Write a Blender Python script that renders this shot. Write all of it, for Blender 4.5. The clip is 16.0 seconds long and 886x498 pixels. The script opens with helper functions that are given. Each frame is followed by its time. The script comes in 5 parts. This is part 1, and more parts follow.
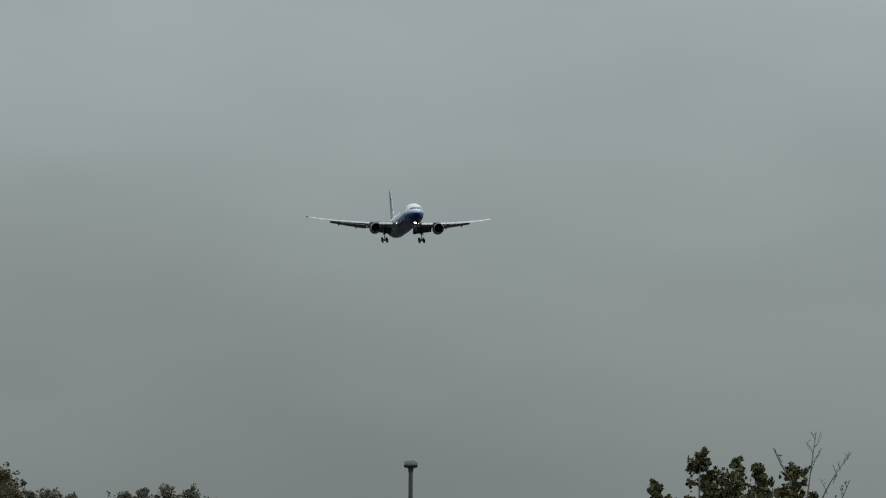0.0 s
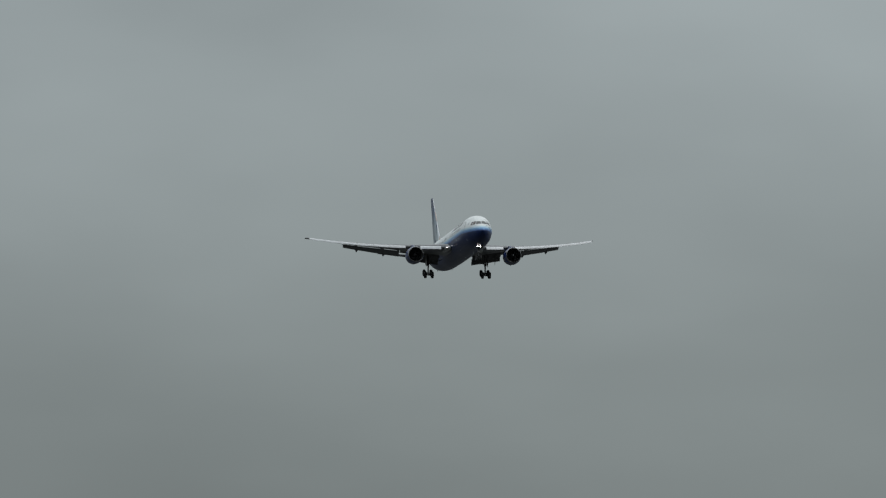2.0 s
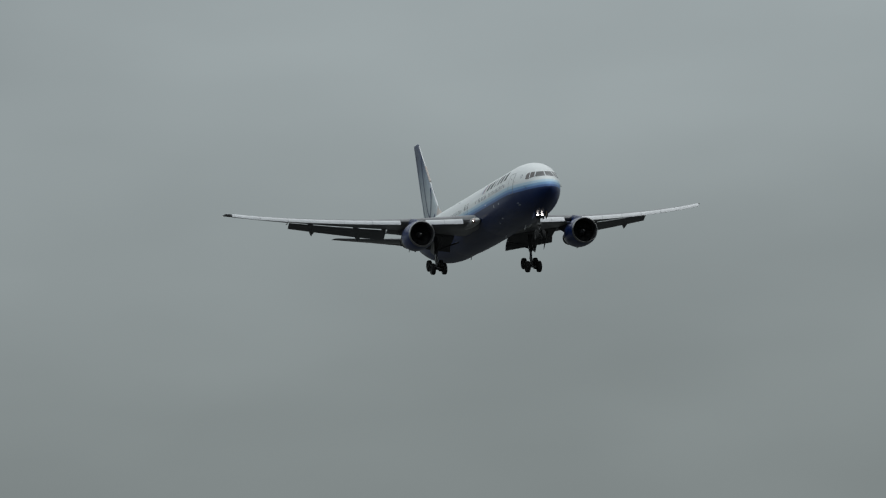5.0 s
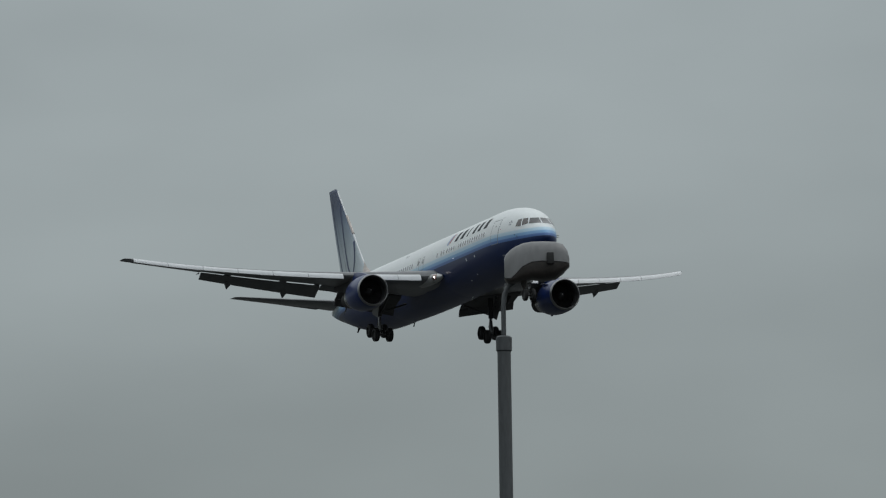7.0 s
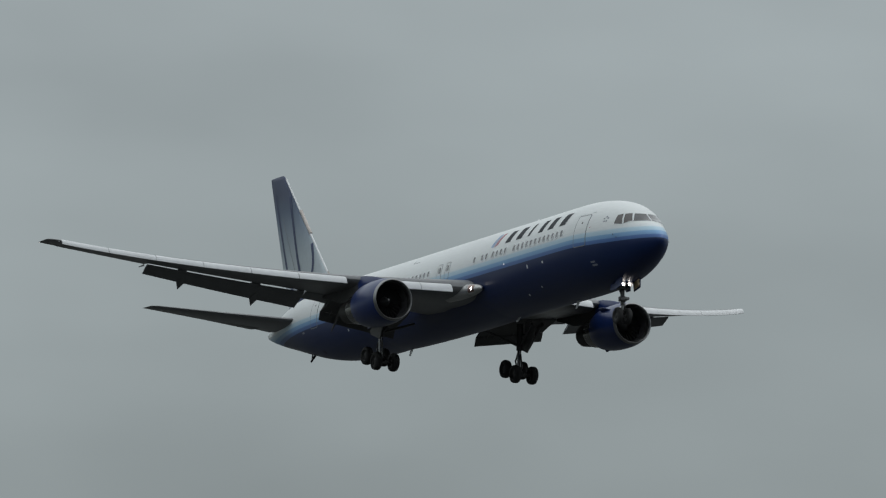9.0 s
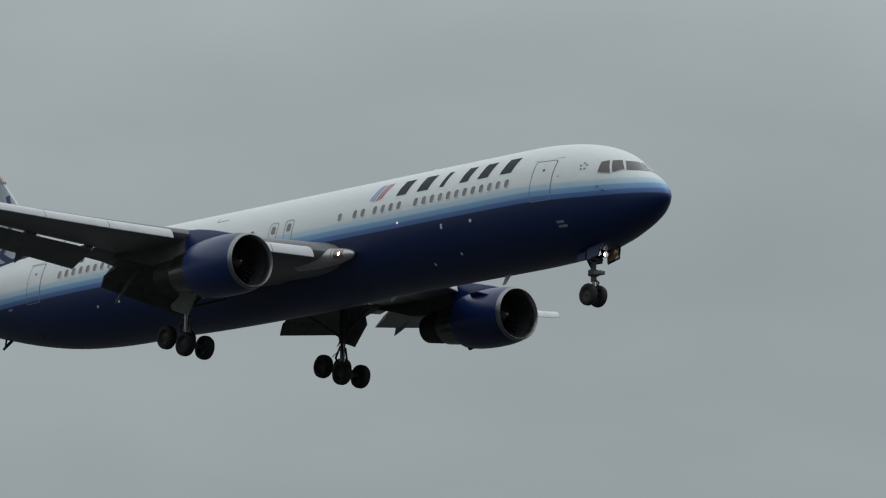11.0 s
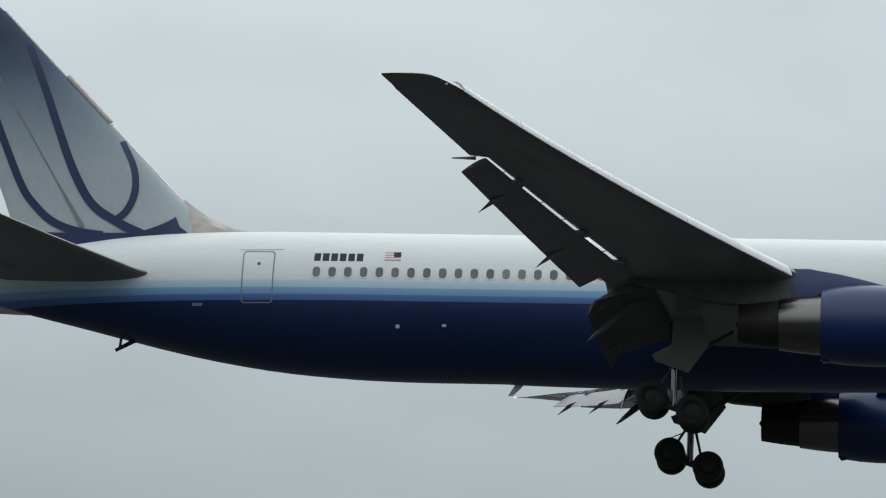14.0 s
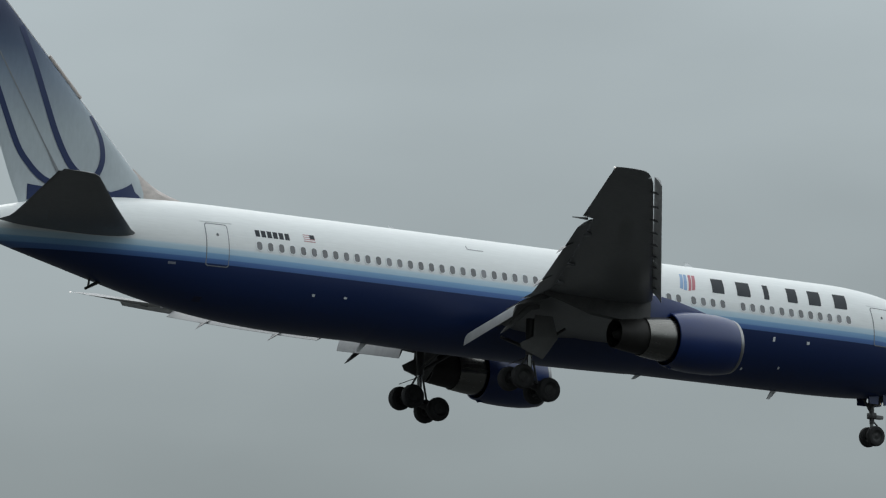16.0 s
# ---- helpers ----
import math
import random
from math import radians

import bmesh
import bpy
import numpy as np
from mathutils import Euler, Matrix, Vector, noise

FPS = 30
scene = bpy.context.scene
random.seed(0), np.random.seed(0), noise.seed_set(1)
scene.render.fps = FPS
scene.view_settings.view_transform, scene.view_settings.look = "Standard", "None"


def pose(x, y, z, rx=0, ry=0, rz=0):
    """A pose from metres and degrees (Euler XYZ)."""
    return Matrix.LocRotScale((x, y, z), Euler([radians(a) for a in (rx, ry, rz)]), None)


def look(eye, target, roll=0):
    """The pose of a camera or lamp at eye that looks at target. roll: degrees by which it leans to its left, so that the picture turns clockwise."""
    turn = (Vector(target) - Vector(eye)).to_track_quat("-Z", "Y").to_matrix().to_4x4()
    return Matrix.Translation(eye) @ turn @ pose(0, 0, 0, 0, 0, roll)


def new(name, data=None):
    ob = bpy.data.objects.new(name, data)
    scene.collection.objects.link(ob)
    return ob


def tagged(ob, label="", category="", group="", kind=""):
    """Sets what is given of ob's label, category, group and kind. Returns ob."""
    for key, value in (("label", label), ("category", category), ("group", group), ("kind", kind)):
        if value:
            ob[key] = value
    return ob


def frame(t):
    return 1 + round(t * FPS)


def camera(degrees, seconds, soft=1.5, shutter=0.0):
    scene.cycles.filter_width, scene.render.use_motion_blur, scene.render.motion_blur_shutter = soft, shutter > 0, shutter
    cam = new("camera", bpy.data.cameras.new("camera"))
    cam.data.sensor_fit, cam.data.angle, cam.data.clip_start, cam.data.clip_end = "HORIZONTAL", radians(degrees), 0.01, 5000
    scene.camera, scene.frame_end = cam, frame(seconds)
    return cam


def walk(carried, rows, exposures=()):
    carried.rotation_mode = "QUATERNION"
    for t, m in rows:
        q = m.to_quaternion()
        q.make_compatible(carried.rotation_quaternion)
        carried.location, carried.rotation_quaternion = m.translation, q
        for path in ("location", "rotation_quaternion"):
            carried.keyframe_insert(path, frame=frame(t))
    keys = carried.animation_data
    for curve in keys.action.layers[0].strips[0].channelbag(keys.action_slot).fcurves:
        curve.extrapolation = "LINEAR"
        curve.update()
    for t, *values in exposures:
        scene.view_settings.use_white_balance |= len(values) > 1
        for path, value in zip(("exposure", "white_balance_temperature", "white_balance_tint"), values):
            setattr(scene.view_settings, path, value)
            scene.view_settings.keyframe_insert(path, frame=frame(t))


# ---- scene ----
# ---- camera ----
cam = camera(8.5403, 16.0, soft=1.2)
EYE = (0.0, 0.0, 1.7)
# seconds, tilt up, turn to the right of +Y, lean
CAMERA_ROWS = [
    (0.00, 5.9684, -77.2067, 0.3729),
    (0.25, 6.1772, -77.3123, 0.2491),
    (0.50, 6.3588, -77.3599, 0.1190),
    (0.75, 6.4540, -77.2432, -0.0637),
    (1.00, 6.5262, -77.0754, -0.1967),
    (1.25, 6.6339, -76.9532, -0.1541),
    (1.50, 6.7295, -76.8070, -0.0463),
    (1.75, 6.7710, -76.6079, 0.0521),
    (2.00, 6.8075, -76.3562, 0.1784),
    (2.25, 6.8901, -76.0256, 0.3559),
    (2.50, 6.9699, -75.6665, 0.5435),
    (2.75, 7.0017, -75.3176, 0.7314),
    (3.00, 7.0141, -74.9602, 0.8760),
    (3.25, 7.0164, -74.5777, 1.0020),
    (3.50, 7.0321, -74.2162, 0.8946),
    (3.75, 7.1126, -73.9470, 0.2521),
    (4.00, 7.1832, -73.6777, -0.6603),
    (4.25, 7.1851, -73.3345, -1.6054),
    (4.50, 7.1875, -73.0227, -2.2119),
    (4.75, 7.1900, -72.7407, -2.4810),
    (5.00, 7.2021, -72.4563, -2.4853),
    (5.25, 7.2331, -72.1373, -2.2978),
    (5.50, 7.2922, -71.7516, -1.9910),
    (5.75, 7.3891, -71.2665, -1.6376),
    (6.00, 7.5331, -70.6492, -1.3102),
    (6.25, 7.7337, -69.8668, -1.0816),
    (6.50, 7.9913, -68.9160, -0.9531),
    (6.75, 8.3126, -68.0084, -0.8679),
    (7.00, 8.6377, -67.1597, -0.8171),
    (7.25, 8.8937, -66.4261, -0.8309),
    (7.50, 9.1258, -65.6949, -0.8240),
    (7.75, 9.3680, -64.8670, -0.6415),
    (8.00, 9.5926, -63.9520, -0.3250),
    (8.25, 9.7899, -62.9300, 0.0897),
    (8.50, 9.9787, -61.8380, 0.5852),
    (8.75, 10.1228, -60.5897, 1.1667),
    (9.00, 10.2701, -59.2908, 1.7076),
    (9.25, 10.4710, -57.9813, 2.1276),
    (9.50, 10.6817, -56.5255, 2.4441),
    (9.75, 10.8875, -54.7834, 2.6394),
    (10.00, 11.0800, -52.9281, 2.6438),
    (10.25, 11.2480, -51.1023, 2.3954),
    (10.50, 11.4580, -49.0927, 2.2387),
    (10.75, 11.7069, -46.8940, 2.1736),
    (11.00, 11.9856, -44.5027, 2.1883),
    (11.25, 12.2841, -41.9141, 2.2707),
    (11.50, 12.5913, -39.1230, 2.4087),
    (11.75, 12.8942, -36.1244, 2.5907),
    (12.00, 13.1781, -32.9148, 2.8047),
    (12.25, 13.4259, -29.4941, 3.0385),
    (12.50, 13.6303, -25.8269, 3.2921),
    (12.75, 13.8249, -22.0348, 3.2662),
    (13.00, 13.9509, -18.1652, 3.0967),
    (13.25, 13.8926, -14.2988, 2.9730),
    (13.50, 13.8151, -10.3569, 2.8162),
    (13.75, 13.9306, -6.4050, 2.5938),
    (14.00, 14.0042, -2.1852, 2.3667),
    (14.25, 13.8575, 2.6981, 2.1261),
    (14.50, 13.5733, 7.7128, 1.8349),
    (14.75, 13.2170, 12.2982, 1.4730),
    (15.00, 12.6974, 16.9815, 1.1137),
    (15.25, 11.8720, 22.4285, 0.8498),
    (15.50, 10.9684, 27.7425, 0.7661),
    (15.75, 10.1906, 32.1313, 0.9727),
    (16.00, 9.4519, 36.0636, 1.2922),
]


def aim(tilt, turn, lean):
    return pose(*EYE, 90 + tilt, 0, -turn) @ pose(0, 0, 0, 0, 0, lean)


EXPOSURES = [(0.0, -0.2), (0.5, -0.27), (1.0, -0.29), (1.5, -0.32), (2.0, -0.38), (3.5, -0.42), (7.0, -0.41), (9.0, -0.4), (10.0, -0.45), (12.5, -0.3), (13.0, -0.22), (13.5, 0.03), (14.0, 0.0), (14.5, -0.03), (15.0, -0.27), (15.5, -0.28), (16.0, -0.1)]
walk(cam, [(t, aim(a, b, c)) for t, a, b, c in CAMERA_ROWS], EXPOSURES)

# ---- world and sun ----
SUN_TURN, SUN_HEIGHT = 25.0, 50.0


def make_world():
    world = bpy.data.worlds.new("overcast_sky")
    scene.world = world
    world.use_nodes = True
    nt = world.node_tree
    nt.nodes.clear()
    N, L = nt.nodes.new, nt.links.new
    out, bg = N("ShaderNodeOutputWorld"), N("ShaderNodeBackground")
    tc, sep = N("ShaderNodeTexCoord"), N("ShaderNodeSeparateXYZ")
    L(tc.outputs["Generated"], sep.inputs[0])
    sky = N("ShaderNodeTexSky")
    sky.sky_type, sky.sun_disc = "NISHITA", False
    sky.sun_elevation, sky.sun_rotation = radians(SUN_HEIGHT), radians(SUN_TURN)
    # cloud deck: darker towards the horizon, lighter overhead
    deck = N("ShaderNodeValToRGB")
    el = deck.color_ramp.elements
    el[0].position, el[0].color = 0.0, (0.165, 0.185, 0.183, 1)
    el[1].position, el[1].color = 1.0, (1.10, 1.17, 1.20, 1)
    for p, c in ((0.06, (0.195, 0.220, 0.219)), (0.10, (0.258, 0.292, 0.293)), (0.15, (0.350, 0.397, 0.405)),
                 (0.20, (0.377, 0.428, 0.440)), (0.235, (0.418, 0.472, 0.487)), (0.28, (0.565, 0.625, 0.645)), (0.5, (0.88, 0.95, 0.98))):
        e = el.new(p)
        e.color = (*c, 1)
    L(sep.outputs["Z"], deck.inputs[0])
    # soft cloud structure at two sizes
    mp = N("ShaderNodeMapping")
    mp.inputs["Scale"].default_value = (1.0, 1.0, 2.6)
    L(tc.outputs["Generated"], mp.inputs[0])
    n1, n2 = N("ShaderNodeTexNoise"), N("ShaderNodeTexNoise")
    for n, s, d in ((n1, 7.0, 3.0), (n2, 26.0, 4.0)):
        n.inputs["Scale"].default_value, n.inputs["Detail"].default_value = s, d
        n.inputs["Roughness"].default_value = 0.45
        L(mp.outputs[0], n.inputs["Vector"])
    r1, r2 = N("ShaderNodeMapRange"), N("ShaderNodeMapRange")
    r1.inputs[1].default_value, r1.inputs[2].default_value, r1.inputs[3].default_value, r1.inputs[4].default_value = 0.3, 0.7, 0.88, 1.13
    r2.inputs[1].default_value, r2.inputs[2].default_value, r2.inputs[3].default_value, r2.inputs[4].default_value = 0.3, 0.7, 0.98, 1.025
    L(n1.outputs["Fac"], r1.inputs[0])
    L(n2.outputs["Fac"], r2.inputs[0])
    m = N("ShaderNodeMath")
    m.operation = "MULTIPLY"
    L(r1.outputs[0], m.inputs[0])
    L(r2.outputs[0], m.inputs[1])
    cl = N("ShaderNodeVectorMath")
    cl.operation = "SCALE"
    L(deck.outputs[0], cl.inputs[0])
    L(m.outputs[0], cl.inputs["Scale"])
    # the deck is thinner to the east
    tint = N("ShaderNodeMix")
    tint.data_type = "RGBA"
    tint.blend_type = "MULTIPLY"
    rt = N("ShaderNodeMapRange")
    rt.inputs[1].default_value, rt.inputs[2].default_value = -0.6, 0.5
    L(sep.outputs["X"], rt.inputs[0])
    L(rt.outputs[0], tint.inputs[0])
    L(cl.outputs[0], tint.inputs[6])
    tint.inputs[7].default_value = (1.13, 1.14, 1.152, 1)
    thin = N("ShaderNodeVectorMath")
    thin.operation = "SCALE"
    thin.inputs["Scale"].default_value = 0.08
    L(sky.outputs[0], thin.inputs[0])
    mix = N("ShaderNodeMix")
    mix.data_type = "RGBA"
    mix.inputs[0].default_value = 0.96
    L(thin.outputs[0], mix.inputs[6])
    east, rise, both, gain = N("ShaderNodeMapRange"), N("ShaderNodeMapRange"), N("ShaderNodeMath"), N("ShaderNodeMath")
    east.inputs[1].default_value, east.inputs[2].default_value = 0.08, 0.40
    rise.inputs[1].default_value, rise.inputs[2].default_value, rise.inputs[3].default_value, rise.inputs[4].default_value = 0.085, 0.265, -0.30, 0.22
    both.operation, gain.operation = "MULTIPLY", "ADD"
    L(sep.outputs["X"], east.inputs[0])
    L(sep.outputs["Z"], rise.inputs[0])
    L(east.outputs[0], both.inputs[0])
    L(rise.outputs[0], both.inputs[1])
    L(both.outputs[0], gain.inputs[0])
    gain.inputs[1].default_value = 1.0
    # and brighter in the west
    west, glow = N("ShaderNodeMapRange"), N("ShaderNodeMath")
    west.inputs[1].default_value, west.inputs[2].default_value, west.inputs[3].default_value, west.inputs[4].default_value = -0.80, -0.42, 1.15, 1.0
    L(sep.outputs["X"], west.inputs[0])
    glow.operation = "MULTIPLY"
    L(gain.outputs[0], glow.inputs[0])
    L(west.outputs[0], glow.inputs[1])
    steep = N("ShaderNodeVectorMath")
    steep.operation = "SCALE"
    L(tint.outputs[2], steep.inputs[0])
    L(glow.outputs[0], steep.inputs["Scale"])
    L(steep.outputs[0], mix.inputs[7])
    L(mix.outputs[2], bg.inputs[0])
    bg.inputs[1].default_value = 1.0
    L(bg.outputs[0], out.inputs[0])


make_world()
sun = new("sun", bpy.data.lights.new("sun", "SUN"))
sun.data.energy, sun.data.angle, sun.data.color = 0.5, radians(25), (1.0, 0.97, 0.92)
sun.matrix_basis = look((300 * math.sin(radians(SUN_TURN)), 300 * math.cos(radians(SUN_TURN)), 300 * math.tan(radians(SUN_HEIGHT))), (0, 0, 0))

# ---- materials ----


def mat(name, color, rough=0.5, metal=0.0, coat=0.0, vary=0.08, scale=2.0, bump=0.0, fine=40.0, streak=None, emit=0.0):
    """A surface with variation at two sizes; streak stretches the stains along one axis."""
    m = bpy.data.materials.new(name)
    m.use_nodes = True
    nt = m.node_tree
    N, L = nt.nodes.new, nt.links.new
    b = nt.nodes["Principled BSDF"]
    b.inputs["Metallic"].default_value = metal
    b.inputs["Coat Weight"].default_value, b.inputs["Coat Roughness"].default_value = coat, 0.12
    tc, mp = N("ShaderNodeTexCoord"), N("ShaderNodeMapping")
    L(tc.outputs["Object"], mp.inputs[0])
    if streak:
        mp.inputs["Scale"].default_value = streak
    big, small = N("ShaderNodeTexNoise"), N("ShaderNodeTexNoise")
    for n, s, d in ((big, scale, 5.0), (small, fine, 3.0)):
        n.inputs["Scale"].default_value, n.inputs["Detail"].default_value = s, d
        L(mp.outputs[0], n.inputs["Vector"])
    mul = N("ShaderNodeMath")
    mul.operation = "ADD"
    L(big.outputs["Fac"], mul.inputs[0])
    L(small.outputs["Fac"], mul.inputs[1])
    rg = N("ShaderNodeMapRange")
    rg.inputs[1].default_value, rg.inputs[2].default_value = 0.6, 1.4
    rg.inputs[3].default_value, rg.inputs[4].default_value = 1 - vary * 1.6, 1 + vary
    L(mul.outputs[0], rg.inputs[0])
    sc = N("ShaderNodeVectorMath")
    sc.operation = "SCALE"
    sc.inputs[0].default_value = color
    L(rg.outputs[0], sc.inputs["Scale"])
    L(sc.outputs[0], b.inputs["Base Color"])
    rr = N("ShaderNodeMapRange")
    rr.inputs[3].default_value, rr.inputs[4].default_value = max(rough - 0.1, 0.03), min(rough + 0.12, 1)
    L(big.outputs["Fac"], rr.inputs[0])
    L(rr.outputs[0], b.inputs["Roughness"])
    if bump:
        bp = N("ShaderNodeBump")
        bp.inputs["Strength"].default_value, bp.inputs["Distance"].default_value = bump, 0.02
        L(small.outputs["Fac"], bp.inputs["Height"])
        L(bp.outputs[0], b.inputs["Normal"])
    if emit:
        b.inputs["Emission Color"].default_value, b.inputs["Emission Strength"].default_value = (1.0, 0.93, 0.88, 1), emit
    return m


WHITE, NAVY = (0.695, 0.72, 0.717), (0.0022, 0.0155, 0.078)


def livery():
    """White upper hull, three narrowing blue bands along the waist and a navy lower hull."""
    m = mat("hull_paint", WHITE, 0.42, coat=0.08, vary=0.05, scale=0.5, fine=6.0, streak=(0.25, 1, 2.5))
    nt = m.node_tree
    N, L = nt.nodes.new, nt.links.new
    b = nt.nodes["Principled BSDF"]
    stain = b.inputs["Base Color"].links[0].from_node
    tc, sep = N("ShaderNodeTexCoord"), N("ShaderNodeSeparateXYZ")
    L(tc.outputs["Object"], sep.inputs[0])
    # bands sink a little towards the nose
    nf = N("ShaderNodeMapRange")
    nf.inputs[1].default_value, nf.inputs[2].default_value, nf.inputs[3].default_value, nf.inputs[4].default_value = -6.5, -3.5, 0.34, 0.42
    L(sep.outputs["X"], nf.inputs[0])
    up = N("ShaderNodeMath")
    up.operation = "ADD"
    L(sep.outputs["Z"], up.inputs[0])
    L(nf.outputs[0], up.inputs[1])
    rg = N("ShaderNodeMapRange")
    rg.inputs[1].default_value, rg.inputs[2].default_value = -1.0, 1.0
    L(up.outputs[0], rg.inputs[0])
    ramp = N("ShaderNodeValToRGB")
    el = ramp.color_ramp.elements
    el[0].position, el[0].color = 0.0, (*NAVY, 1)
    el[1].position, el[1].color = 1.0, (*WHITE, 1)
    for p, c in ((0.497, NAVY), (0.503, (0.055, 0.13, 0.34)), (0.60, (0.075, 0.17, 0.40)), (0.618, (0.16, 0.32, 0.55)),
                 (0.72, (0.20, 0.38, 0.60)), (0.745, (0.40, 0.56, 0.68)), (0.84, (0.46, 0.61, 0.71)), (0.89, (0.665, 0.705, 0.722))):
        e = el.new(p)
        e.color = (*c, 1)
    L(rg.outputs[0], ramp.inputs[0])
    L(ramp.outputs[0], stain.inputs[0])
    return m


def fin_paint():
    """Fin: navy at the top fading to pale grey at the root."""
    m = mat("fin_paint", (0.5, 0.55, 0.6), 0.42, coat=0.04, vary=0.06, scale=0.6, fine=7.0, streak=(1, 1, 0.3))
    nt = m.node_tree
    N, L = nt.nodes.new, nt.links.new
    stain = nt.nodes["Principled BSDF"].inputs["Base Color"].links[0].from_node
    tc, sep = N("ShaderNodeTexCoord"), N("ShaderNodeSeparateXYZ")
    L(tc.outputs["Object"], sep.inputs[0])
    rg = N("ShaderNodeMapRange")
    rg.inputs[1].default_value, rg.inputs[2].default_value = 2.5, 11.2
    L(sep.outputs["Z"], rg.inputs[0])
    ramp = N("ShaderNodeValToRGB")
    el = ramp.color_ramp.elements
    el[0].position, el[0].color = 0.0, (0.44, 0.49, 0.515, 1)
    el[1].position, el[1].color = 1.0, (0.012, 0.027, 0.088, 1)
    for p, c in ((0.30, (0.36, 0.415, 0.445)), (0.58, (0.165, 0.215, 0.28)), (0.72, (0.058, 0.090, 0.155)), (0.85, (0.016, 0.033, 0.088))):
        e = el.new(p)
        e.color = (*c, 1)
    L(rg.outputs[0], ramp.inputs[0])
    L(ramp.outputs[0], stain.inputs[0])
    return m


def pane_material(name, color, spread):
    """Cabin pane; the shade behind it is drawn more or less, pane by pane."""
    m = mat(name, color, 0.12, coat=0.6, vary=0.05, scale=3.0)
    nt = m.node_tree
    N, L = nt.nodes.new, nt.links.new
    stain = nt.nodes["Principled BSDF"].inputs["Base Color"].links[0].from_node
    oi, ramp = N("ShaderNodeObjectInfo"), N("ShaderNodeValToRGB")
    el = ramp.color_ramp.elements
    el[0].position, el[0].color = 0.0, (*color, 1)
    el[1].position, el[1].color = 1.0, tuple(c * spread for c in color) + (1,)
    mid = el.new(0.7)
    mid.color = tuple(c * 1.5 for c in color) + (1,)
    L(oi.outputs["Random"], ramp.inputs[0])
    L(ramp.outputs[0], stain.inputs[0])
    return m


